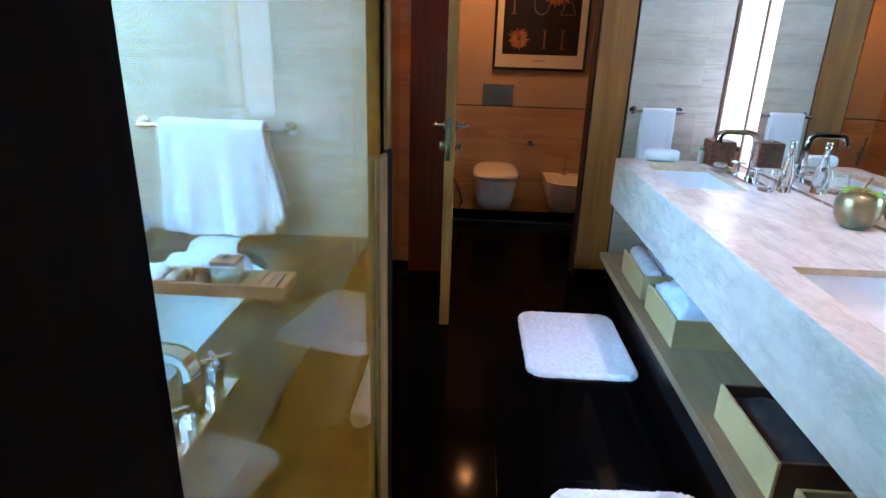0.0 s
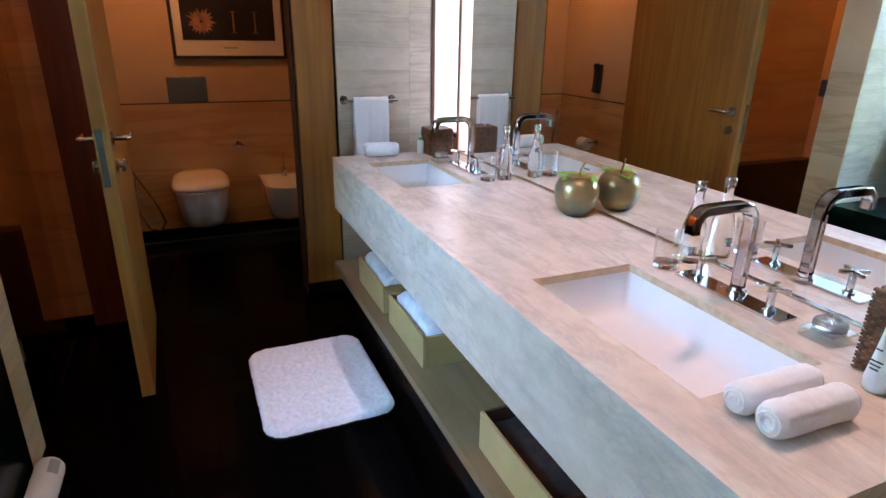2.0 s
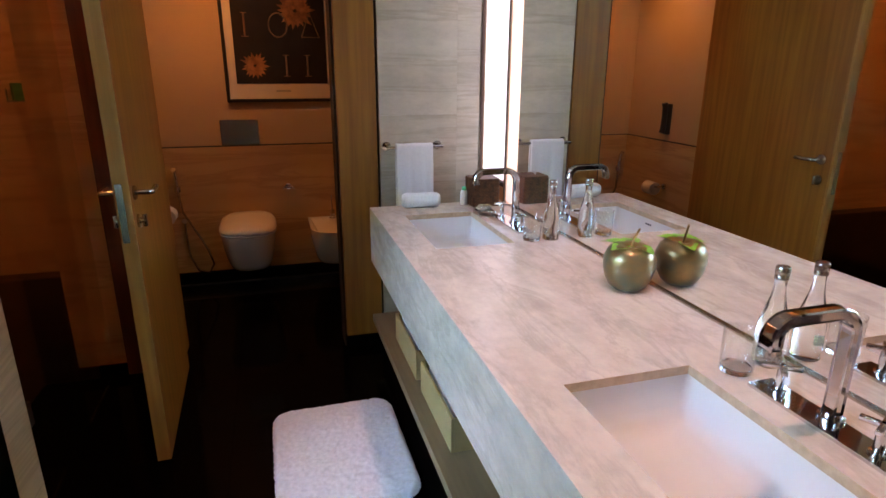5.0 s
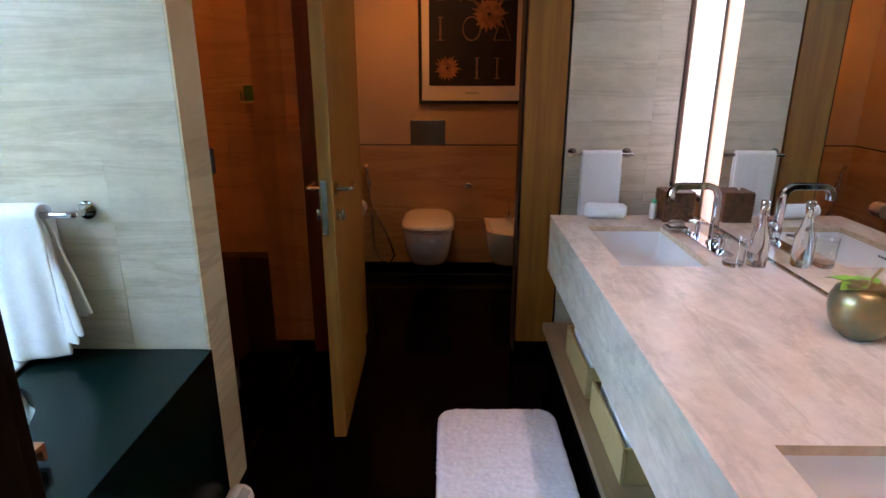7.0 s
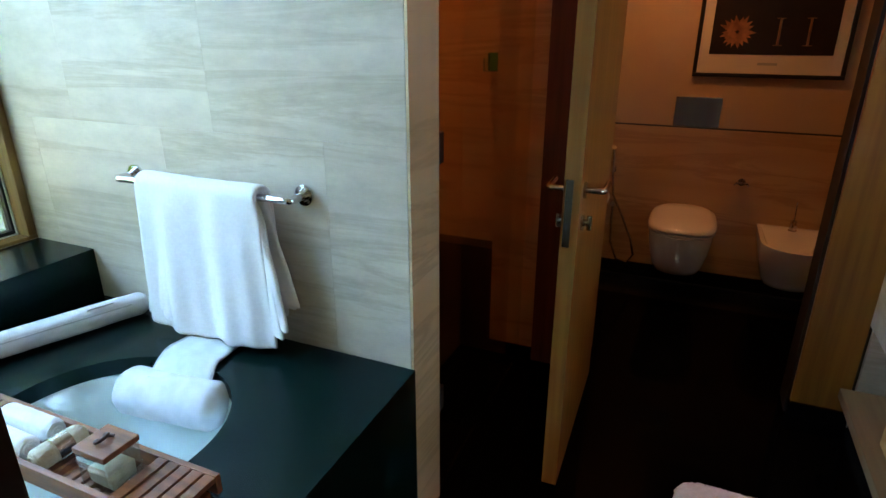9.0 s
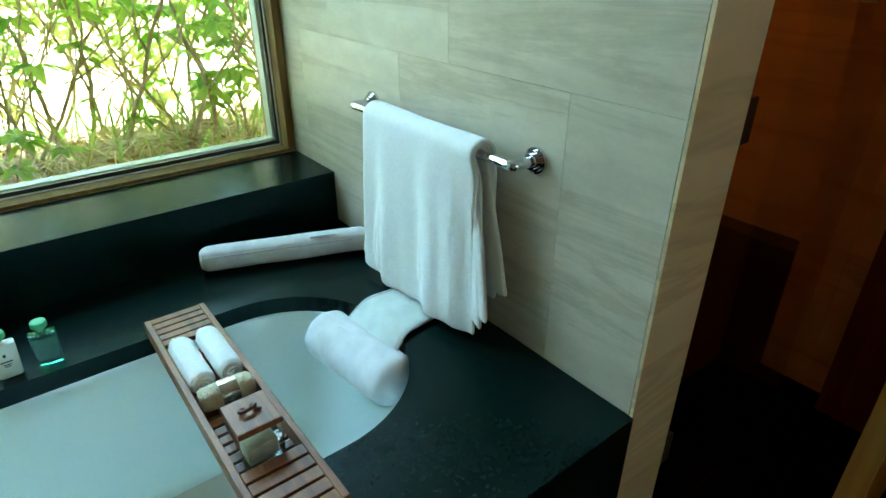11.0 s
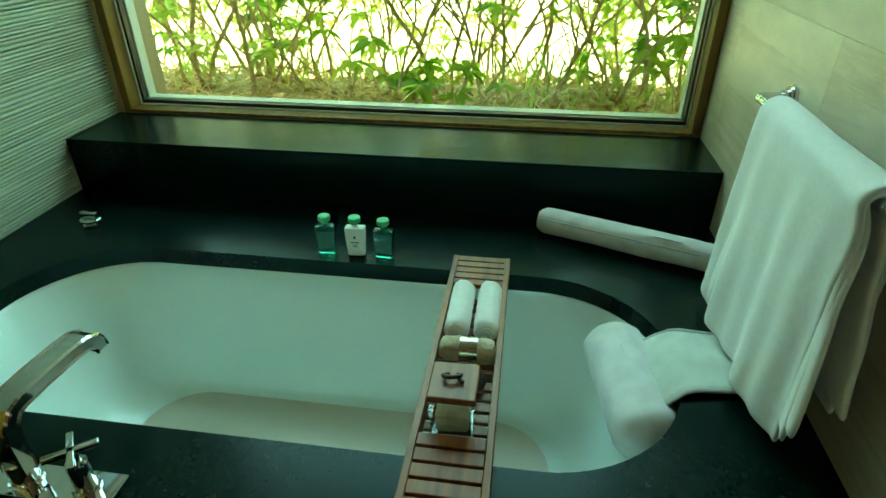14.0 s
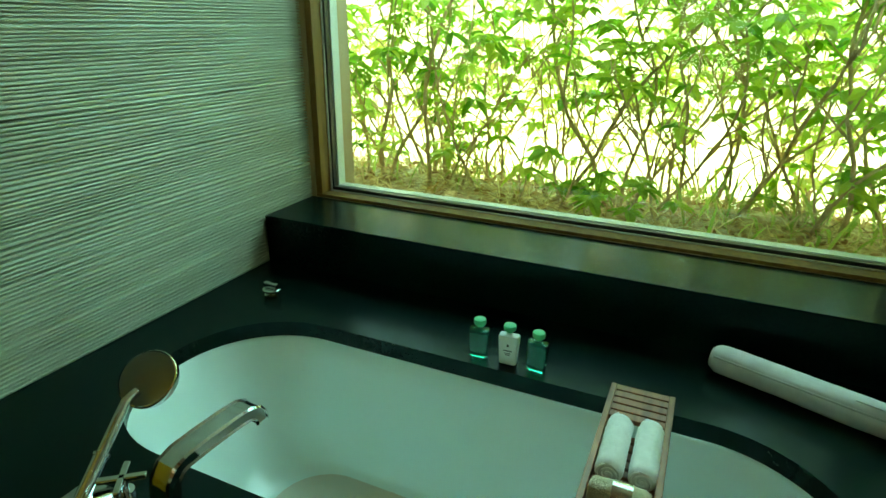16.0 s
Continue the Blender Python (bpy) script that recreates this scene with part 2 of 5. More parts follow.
GREEN_GLASS = glass("green_glass", (0.12, 0.74, 0.52))
BOTTLE_GLASS = glass("filled_bottle_glass", (0.97, 0.985, 0.98), ior=1.36)
WATER = glass("water", (0.95, 0.97, 0.97), ior=1.33)


def thin_pane(name, tint, gloss=1.0, mesh=None):
    """Thin window glass: clear, with Fresnel gloss; mesh adds a woven wire layer of that colour."""
    m = bpy.data.materials.new(name)
    m.use_nodes = True
    nt = m.node_tree
    for x in list(nt.nodes):
        if x.type == "BSDF_PRINCIPLED":
            nt.nodes.remove(x)
    out = nt.nodes["Material Output"]
    tr, gl, fr, mix = (nt.nodes.new("ShaderNode" + k) for k in ("BsdfTransparent", "BsdfGlossy", "LayerWeight", "MixShader"))
    pw, ad = nt.nodes.new("ShaderNodeMath"), nt.nodes.new("ShaderNodeMath")
    pw.operation, pw.inputs[1].default_value = "POWER", 5.0
    ad.operation, ad.inputs[1].default_value, ad.inputs[2].default_value = "MULTIPLY_ADD", 0.92 * gloss, 0.04 * gloss
    fr.inputs[0].default_value = 0.5
    nt.links.new(fr.outputs["Facing"], pw.inputs[0])
    nt.links.new(pw.outputs[0], ad.inputs[0])
    tr.inputs[0].default_value = (*tint, 1)
    gl.inputs["Roughness"].default_value = 0.0
    last = tr.outputs[0]
    if mesh:
        tc = nt.nodes.new("ShaderNodeTexCoord")
        df, mm = nt.nodes.new("ShaderNodeBsdfDiffuse"), nt.nodes.new("ShaderNodeMixShader")
        df.inputs[0].default_value = (*mesh, 1)
        facs = []
        for direction, sc in (("Z", 170.0), ("Y", 120.0)):
            w = nt.nodes.new("ShaderNodeTexWave")
            w.wave_type, w.bands_direction = "BANDS", direction
            w.inputs["Scale"].default_value = sc
            nt.links.new(tc.outputs["Object"], w.inputs["Vector"])
            facs.append(w)
        mx, mr = nt.nodes.new("ShaderNodeMath"), nt.nodes.new("ShaderNodeMapRange")
        mx.operation = "MAXIMUM"
        mr.inputs["From Min"].default_value, mr.inputs["From Max"].default_value = 0.55, 0.95
        mr.inputs["To Min"].default_value, mr.inputs["To Max"].default_value = 0.14, 0.56
        nt.links.new(facs[0].outputs["Fac"], mx.inputs[0])
        nt.links.new(facs[1].outputs["Fac"], mx.inputs[1])
        nt.links.new(mx.outputs[0], mr.inputs[0])
        nt.links.new(mr.outputs[0], mm.inputs[0])
        nt.links.new(tr.outputs[0], mm.inputs[1])
        nt.links.new(df.outputs[0], mm.inputs[2])
        last = mm.outputs[0]
    nt.links.new(ad.outputs[0], mix.inputs[0])
    nt.links.new(last, mix.inputs[1])
    nt.links.new(gl.outputs[0], mix.inputs[2])
    nt.links.new(mix.outputs[0], out.inputs[0])
    return m


GLASS = thin_pane("thin_clear_glass", (0.985, 0.99, 0.99), 1.7)
THICK_GLASS = thin_pane("thick_glass_block", (0.90, 0.95, 0.94), 4.0)
PANE = thin_pane("window_pane", (0.97, 1.0, 0.98))
SHOWER_PANE = thin_pane("shower_glass", (0.90, 0.95, 0.92))
MESH_PANE = thin_pane("bronze_mesh_glass", (0.86, 0.84, 0.80), mesh=(0.85, 0.44, 0.03))


def glow(name, colour, strength):
    m = bpy.data.materials.new(name)
    m.use_nodes = True
    p = m.node_tree.nodes["Principled BSDF"]
    p.inputs["Base Color"].default_value = (*colour, 1)
    p.inputs["Emission Color"].default_value, p.inputs["Emission Strength"].default_value = (*colour, 1), strength
    return m


MIRROR_LIGHT = glow("frosted_light_panel", (1.0, 0.78, 0.58), 0.9)
LAMP_LENS = glow("lamp_lens", (1.0, 0.75, 0.5), 12.0)
DISTANCE_GLOW = glow("distance_glow", (0.94, 1.0, 0.72), 11.0)
SKY_GLOW = glow("sky_glow", (0.42, 0.74, 1.0), 20.0)
PANE_GLOW = glow("daylight_glow_pane", (1.0, 0.99, 0.97), 1.1)


# ---- mesh helpers ----
def bm_new():
    return bmesh.new()


def bx(bm, x0, y0, z0, x1, y1, z1, bevel=0.0, m=None):
    v = [bm.verts.new((x, y, z)) for x in (x0, x1) for y in (y0, y1) for z in (z0, z1)]
    fs = [bm.faces.new([v[i] for i in f]) for f in ((0, 1, 3, 2), (4, 6, 7, 5), (0, 4, 5, 1), (2, 3, 7, 6), (0, 2, 6, 4), (1, 5, 7, 3))]
    if m is not None:
        bmesh.ops.transform(bm, matrix=m, verts=v)
    if bevel:
        edges = list({e for f in fs for e in f.edges})
        bmesh.ops.bevel(bm, geom=edges, offset=bevel, segments=2, affect="EDGES", profile=0.5)
    return bm


def loft(bm, rings, close=True, cap0=True, cap1=True):
    """Skins a row of equally long rings of points."""
    vs = [[bm.verts.new(p) for p in r] for r in rings]
    n = len(rings[0])
    for a, b in zip(vs, vs[1:]):
        for i in range(n if close else n - 1):
            j = (i + 1) % n
            bm.faces.new((a[i], a[j], b[j], b[i]))
    if close and cap0:
        bm.faces.new(list(reversed(vs[0])))
    if close and cap1:
        bm.faces.new(vs[-1])
    return bm


def lathe(bm, centre, profile, n=28, cap0=True, cap1=True):
    """Turns (radius, height) pairs about the vertical through centre."""
    c = Vector(centre)
    return loft(bm, [[c + Vector((r * math.cos(a), r * math.sin(a), z)) for a in (2 * math.pi * i / n for i in range(n))] for r, z in profile], True, cap0, cap1)


def frames_along(pts):
    pts = [Vector(p) for p in pts]
    tang = [(pts[min(i + 1, len(pts) - 1)] - pts[max(i - 1, 0)]).normalized() for i in range(len(pts))]
    up = Vector((0, 0, 1)) if abs(tang[0].z) < 0.9 else Vector((0, 1, 0))
    out = []
    for p, t in zip(pts, tang):
        side = t.cross(up)
        if side.length < 1e-4:
            side = t.orthogonal()
        side.normalize()
        up = side.cross(t).normalized()
        out.append((p, side, up))
    return out


def tube(bm, pts, r, n=12, r1=None, caps=True):
    fr = frames_along(pts)
    rings = []
    for k, (p, s, u) in enumerate(fr):
        rr = r if r1 is None else r + (r1 - r) * k / max(1, len(fr) - 1)
        rings.append([p + rr * (math.cos(a) * s + math.sin(a) * u) for a in (2 * math.pi * i / n for i in range(n))])
    return loft(bm, rings, True, caps, caps)


def bar(bm, pts, w, h, side=None):
    """A flat bar of width w (along side) and thickness h swept along points in one plane."""
    pts = [Vector(p) for p in pts]
    s = Vector(side)
    rings = []
    for i, p in enumerate(pts):
        t = (pts[min(i + 1, len(pts) - 1)] - pts[max(i - 1, 0)]).normalized()
        u = s.cross(t).normalized()
        c = min(w, h) * 0.12
        ring = []
        for a, b in ((-1, -1), (1, -1), (1, 1), (-1, 1)):
            ring.append(p + s * (a * (w / 2 - c)) + u * (b * h / 2)) if a * b > 0 else ring.append(p + s * (a * w / 2) + u * (b * (h / 2 - c)))
            ring.append(p + s * (a * w / 2) + u * (b * (h / 2 - c))) if a * b > 0 else ring.append(p + s * (a * (w / 2 - c)) + u * (b * h / 2))
        rings.append(ring)
    return loft(bm, rings)


def arc(c, r, a0, a1, n, u, v):
    c, u, v = Vector(c), Vector(u), Vector(v)
    return [c + r * (math.cos(a) * u + math.sin(a) * v) for a in (radians(a0 + (a1 - a0) * i / n) for i in range(n + 1))]


def rrect(x0, y0, x1, y1, r, z, n=10):
    """A rounded rectangle's outline at height z, anticlockwise."""
    pts = []
    for cx, cy, a in ((x1 - r, y1 - r, 0), (x0 + r, y1 - r, 90), (x0 + r, y0 + r, 180), (x1 - r, y0 + r, 270)):
        for i in range(n + 1):
            t = radians(a + 90 * i / n)
            pts.append(Vector((cx + r * math.cos(t), cy + r * math.sin(t), z)))
    return pts


def finish(name, bm, material, smooth=40):
    bmesh.ops.recalc_face_normals(bm, faces=bm.faces)
    me = bpy.data.meshes.new(name)
    bm.to_mesh(me)
    bm.free()
    me.materials.append(material)
    if smooth:
        me.polygons.foreach_set("use_smooth", [True] * len(me.polygons))
        me.set_sharp_from_angle(angle=radians(smooth))
    return me


def part(name, bm, material, parent=None, label="", smooth=40):
    ob = new(name, finish(name, bm, material, smooth))
    if parent is not None:
        ob.parent = parent
        ob.matrix_parent_inverse = Matrix.Translation(-parent.location)
    return tagged(ob, label)


def thing(name, place, label, category, group=""):
    ob = new(name)
    ob.location = place
    ob.empty_display_size = 0.05
    return tagged(ob, label, category, group)


def structure(name, bm, material, label, category="wall", smooth=0):
    return tagged(part(name, bm, material, None, "", smooth), label, category, "", "structure")


def pieces(name, parent, mesh, places):
    """Objects of their own on one mesh, as parts of a wall or floor."""
    for p in places:
        o = new(name, mesh)
        o.parent = parent
        o.location = p


def wobble(bm, amount, scale, seed=0.0):
    for v in bm.verts:
        q = v.co * scale + Vector((seed, seed * 1.7, -seed))
        v.co += amount * Vector((noise.noise(q), noise.noise(q + Vector((9, 0, 0))), noise.noise(q + Vector((0, 9, 0)))))


# ---- the large structure ----
bm = bm_new()
bx(bm, -2.0, -2.2, -0.12, 2.2, 5.7, -0.012)
floor = structure("floor", bm, BLACK_STONE, "black polished stone floor of large tiles", "floor")
bm = bm_new()
bx(bm, -1.96, -2.2, CEIL, 2.2, 5.7, CEIL + 0.12)
structure("ceiling", bm, CEIL_PAINT, "plain pale painted ceiling over the bathroom", "ceiling")

bm = bm_new()
bx(bm, 0.0, 4.302, 2.44, 1.924, 5.513, 2.52)
structure("ceiling_toilet", bm, CEIL_PAINT, "lower painted ceiling of the toilet room", "ceiling")

# wall with the bath window
WX = -1.65
bm = bm_new()
bx(bm, -1.95, -2.2, 0, WX, 0.83, CEIL)
bx(bm, -1.95, 2.946, 0, WX, 5.7, CEIL)
bx(bm, -1.95, 0.83, 0, WX, 2.946, 0.80)
bx(bm, -1.95, 0.83, 3.00, WX, 2.946, CEIL)
structure("wall_west", bm, PAINT, "beige outer wall with a wide bath window", "wall")
# wall behind the vanity with a slit window
bm = bm_new()
bx(bm, 1.925, -2.2, 0, 2.15, 3.77, CEIL)
bx(bm, 1.925, 4.15, 0, 2.15, 5.7, CEIL)
bx(bm, 1.925, 3.77, 0, 2.15, 4.15, 0.985)
bx(bm, 1.925, 3.77, 2.36, 2.15, 4.15, CEIL)
structure("wall_east", bm, PAINT, "beige wall behind the vanity with a slit window", "wall")
bm = bm_new()
bx(bm, -2.0, 5.514, 0, 2.2, 5.7, CEIL)
structure("wall_north", bm, PAINT, "beige painted wall behind the toilet", "wall")
# unseen wall, given a dark colour to lower the room's bounce light
bm = bm_new()
bx(bm, -2.0, -2.2, 0, 2.2, -2.0, CEIL)
structure("wall_south", bm, RED_WOOD, "unseen closing wall behind the entrance, dark to cut bounce light", "wall")
# ridged stone wall at the foot of the bath
bm = bm_new()
bx(bm, WX, 0.62, 0, 0.12, 0.784, CEIL)
ridge_wall = structure("wall_bath_foot", bm, RIDGED, "wall clad in ridged pale grey-green stone", "wall")
bm = bm_new()
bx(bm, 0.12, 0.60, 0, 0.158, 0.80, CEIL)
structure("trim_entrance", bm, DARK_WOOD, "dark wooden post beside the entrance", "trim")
bm = bm_new()
bx(bm, 1.35, 0.55, 0, 1.925, 0.75, CEIL)
structure("wall_entrance", bm, PAINT, "plain beige wall by the entrance", "wall")
# bath head wall (pier)
bm = bm_new()
bx(bm, WX, 2.957, 0, -0.062, 3.12, CEIL)
pier = structure("wall_bath_head", bm, MARBLE, "cream marble wall at the head of the bath", "wall")
bm = bm_new()
bx(bm, -0.062, 2.946, 0, -0.054, 3.131, CEIL)
structure("trim_pier", bm, MARBLE_EDGE, "warm beige marble edge of the bath wall", "trim")
# shower walls
bm = bm_new()
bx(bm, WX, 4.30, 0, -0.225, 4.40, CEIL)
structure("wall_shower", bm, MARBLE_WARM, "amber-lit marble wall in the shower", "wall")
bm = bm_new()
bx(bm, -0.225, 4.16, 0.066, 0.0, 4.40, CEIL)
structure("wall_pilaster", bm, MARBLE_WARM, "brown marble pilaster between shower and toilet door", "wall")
bm = bm_new()
bx(bm, WX, 4.19, 0, -0.227, 4.298, 0.55, 0.004)
structure("trim_shower_ledge", bm, BLACK_STONE, "black stone ledge along the shower wall", "trim")
# toilet room
bm = bm_new()
bx(bm, 0.0, 4.40, 0, 0.06, 5.514, CEIL)
structure("wall_toilet_west", bm, PAINT, "beige painted side wall of the toilet room", "wall")
bm = bm_new()
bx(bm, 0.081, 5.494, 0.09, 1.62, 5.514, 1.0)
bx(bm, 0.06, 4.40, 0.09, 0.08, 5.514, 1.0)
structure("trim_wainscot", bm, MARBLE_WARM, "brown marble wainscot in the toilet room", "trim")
# solid dark strip; the gap's shade is put into its colour
bm = bm_new()
bx(bm, 0.081, 5.497, 1.0, 1.62, 5.514, 1.008)
bx(bm, 0.06, 4.40, 1.0, 0.077, 5.514, 1.008)
structure("trim_shadow_gap", bm, DARK_LINE, "dark strip coloured as the shadow gap above the wainscot", "trim")
bm = bm_new()
bx(bm, 1.62, 4.30, 0, 1.925, 5.514, CEIL)
structure("wall_toilet_east", bm, PAINT, "beige side wall of the toilet room", "wall")
bm = bm_new()
bx(bm, 0.0, 4.15, 0, 0.255, 4.40, CEIL)
structure("trim_door_jamb", bm, RED_WOOD, "dark red-brown wooden jamb of the toilet door", "trim")
bm = bm_new()
bx(bm, 0.2555, 4.150, 0.008, 0.2645, 4.40, CEIL, 0.002)
structure("trim_door_lining", bm, WOOD, "golden oak lining of the toilet doorway", "trim")
bm = bm_new()
bx(bm, 1.141, 4.16, 0.066, 1.345, 4.32, CEIL, 0.004)
structure("trim_wood_post", bm, WOOD, "oak-veneered post beside the toilet opening", "trim")
bm = bm_new()
bx(bm, 1.345, 4.172, 0, 1.357, 4.30, CEIL)
bx(bm, 1.128, 4.175, 0, 1.141, 4.32, CEIL)
structure("trim_post_gap", bm, DARK_LINE, "dark gap beside the oak post", "trim")
bm = bm_new()
bx(bm, 1.357, 4.16, 0, 1.925, 4.30, CEIL)
vanity_wall = structure("wall_vanity_end", bm, MARBLE, "cream marble wall at the end of the vanity", "wall")
bm = bm_new()
bx(bm, -0.225, 4.150, 0, 0.0, 4.30, 0.066)
bx(bm, 1.135, 4.150, 0, 1.357, 4.30, 0.066)
bx(bm, 0.081, 5.485, 0, 1.62, 5.514, 0.09)
bx(bm, 0.06, 4.40, 0, 0.081, 5.485, 0.09)
structure("baseboard", bm, BLACK_STONE, "black stone baseboard", "baseboard")

# slit window beside the mirror
slit = structure("window_2", bx(bm_new(), 1.912, 3.758, 0.965, 1.93, 4.158, 0.985), DARK_LINE, "narrow slit window beside the mirror, its pane glowing for daylight", "window")
# the pane itself emits, standing in for bright daylight outside
bm = bm_new()
bx(bm, 1.938, 3.771, 0.986, 1.950, 4.149, 2.359)
part("pane", bm, PANE_GLOW, slit, "pane glowing in place of overexposed daylight", 0)
bm = bm_new()
bx(bm, 1.916, 4.1465, 0.985, 1.93, 4.1515, 2.36)
part("frame", bm, BROWN_LEATHER, slit, smooth=0)

# bath window
W0, W1, WT = 0.832, 2.944, 2.99
bath_window = structure("window_1", bx(bm_new(), -1.72, W0, 0.817, -1.652, W1, 0.829), GILT_WOOD, "wide fixed bath window in a bronze-brown frame", "window")


def window_ring(name, inset, width, z0, z1, x0, x1, material, label):
    """Bottom rail and two uprights of one layer of the window's frame."""
    bm = bm_new()
    bx(bm, x0, W0 + inset, z0, x1, W1 - inset, z1, 0.001)
    bx(bm, x0, W0 + inset, z1 + 0.0002, x1, W0 + inset + width, WT - inset, 0.001)
    bx(bm, x0, W1 - inset - width, z1 + 0.0002, x1, W1 - inset, WT - inset, 0.001)
    part(name, bm, material, bath_window, label, 0)


bm = bm_new()
bx(bm, -1.72, W0, 0.8292, -1.652, W0 + 0.030, WT, 0.003)
bx(bm, -1.72, W1 - 0.030, 0.8292, -1.652, W1, WT, 0.003)
bx(bm, -1.72, W0 + 0.0305, WT - 0.03, -1.652, W1 - 0.0305, WT, 0.003)
part("window_frame", bm, GILT_WOOD, bath_window, "bronze-brown wooden frame", 0)
window_ring("glazing_bead", 0.0305, 0.006, 0.8295, 0.8345, -1.7195, -1.713, WHITE_PLASTIC, "thin pale glazing bead")
window_ring("gasket", 0.0305, 0.013, 0.830, 0.847, -1.745, -1.722, BLACK_PLASTIC, "black glazing gasket")
window_ring("outer_frame", 0.034, 0.015, 0.834, 0.849, -1.80, -1.752, WHITE_PLASTIC, "white outer frame")
bm = bm_new()
bx(bm, -1.751, W0 + 0.036, 0.838, -1.747, W1 - 0.036, WT - 0.03)
p = part("pane", bm, PANE, bath_window, smooth=0)
p.visible_shadow = False

# ---- bath ----
bm = bm_new()
outer = [Vector((-1.345, 0.812, 0.629)), Vector((-0.05, 0.812, 0.629)), Vector((-0.05, 2.945, 0.629)), Vector((-1.345, 2.945, 0.629))]
hole = rrect(-1.0, 1.02, -0.365, 2.72, 0.30, 0.629, 14)
vo, vh = [bm.verts.new(q) for q in outer], [bm.verts.new(q) for q in hole]
edges = [bm.edges.new((r[i], r[(i + 1) % len(r)])) for r in (vo, vh) for i in range(len(r))]
bmesh.ops.triangle_fill(bm, use_beauty=True, use_dissolve=False, edges=edges)
lip = [bm.verts.new(q - Vector((0, 0, 0.05))) for q in hole]
for i in range(len(hole)):
    j = (i + 1) % len(hole)
    bm.faces.new((vh[i], vh[j], lip[j], lip[i]))
low = [bm.verts.new((q.x, q.y, 0.0)) for q in outer]
for i in range(4):
    j = (i + 1) % 4
    bm.faces.new((vo[i], low[i], low[j], vo[j]))
bath = thing("bath_surround", (-0.7, 1.88, 0), "dark green-black granite bath surround with an oval cut-out", "bath surround")
part("deck", bm, DECK, bath, smooth=0)
bm = bm_new()
bx(bm, WX, 0.812, 0.0, -1.346, 2.945, 0.816, 0.002)
part("sill", bm, DECK, bath, "dark granite window ledge", 0)

tub = thing("bathtub", (-0.68, 1.87, 0.02), "white oval undermounted bathtub, empty", "bathtub")
bm = bm_new()
rings = []
for inset, z in ((-0.022, 0.578), (0.0, 0.578), (0.004, 0.570), (0.022, 0.50), (0.060, 0.38), (0.100, 0.28), (0.122, 0.238), (0.134, 0.226), (0.150, 0.222), (0.20, 0.221), (0.29, 0.220)):
    e = max(0.0, inset)
    rings.append(rrect(-1.0 + inset, 1.02 + (2.1 * e if inset > 0 else inset), -0.365 - inset, 2.72 - (1.6 * e if inset > 0 else inset), min(0.30 - e * 0.75, (0.3175 - e) * 0.94), z, 14))
loft(bm, rings[:-2], True, False, False)
part("basin", bm, TUB_WHITE, tub, smooth=60)
# floor in a darker beige than the tub's walls
bm = bm_new()
loft(bm, rings[-3:], True, False, True)
part("tub_floor", bm, TUB_FLOOR, tub, "beige floor of the tub, darker than its walls", 60)

# ---- vanity ----
vanity = thing("vanity_counter", (1.58, 2.52, 0.0), "thick cream marble vanity counter with two sink cut-outs", "vanity")
S1, S2, SX0, SX1 = (1.501, 2.063), (3.060, 3.589), 1.363, 1.676
bm = bm_new()
CX0, CX1, CY0, CY1, CT = 1.235, 1.902, 1.248, 3.79, 0.90
ys = [CY0, S1[0], S1[1], S2[0], S2[1], CY1]
xs = [CX0, SX0, SX1, CX1]
for i in range(3):
    for j in range(5):
        if i == 1 and j in (1, 3):
            continue
        vs = [bm.verts.new((x, y, CT)) for x, y in ((xs[i], ys[j]), (xs[i + 1], ys[j]), (xs[i + 1], ys[j + 1]), (xs[i], ys[j + 1]))]
        bm.faces.new(vs)
for (x0, y0), (x1, y1), z0 in (((CX0, CY0), (CX0, CY1), 0.634), ((CX0, CY1), (CX1, CY1), 0.634), ((CX1, CY1), (CX1, CY0), 0.85), ((CX1, CY0), (CX0, CY0), 0.634)):
    bm.faces.new([bm.verts.new(q) for q in ((x0, y0, CT), (x1, y1, CT), (x1, y1, z0), (x0, y0, z0))])
bm.faces.new([bm.verts.new(q) for q in ((CX0, CY0, 0.634), (CX1, CY0, 0.634), (CX1, CY1, 0.634), (CX0, CY1, 0.634))])
bmesh.ops.remove_doubles(bm, verts=bm.verts, dist=1e-5)
part("worktop", bm, COUNTER, vanity, smooth=0)
for a, b in (S1, S2):
    bm = bm_new()
    for (x0, y0), (x1, y1) in (((SX0, a), (SX0, b)), ((SX0, b), (SX1, b)), ((SX1, b), (SX1, a)), ((SX1, a), (SX0, a))):
        bm.faces.new([bm.verts.new(q) for q in ((x0, y0, CT), (x1, y1, CT), (x1, y1, CT - 0.022), (x0, y0, CT - 0.022))])
    part("cut_edge", bm, CUT_STONE, vanity, "sawn stone edge round the sink", 0)

shelf = thing("vanity_shelf", (1.6, 2.52, 0.19), "long taupe wooden shelf under the vanity", "shelf")
bm = bm_new()
bx(bm, 1.275, CY0, 0.190, 1.924, 4.06, 0.232, 0.003)
part("board", bm, SHELF_WOOD, shelf, smooth=0)
bm = bm_new()
bx(bm, 1.335, CY0, 0.0, 1.35, 4.06, 0.189)
part("plinth", bm, STEEL, shelf, "dark metal plinth", 0)

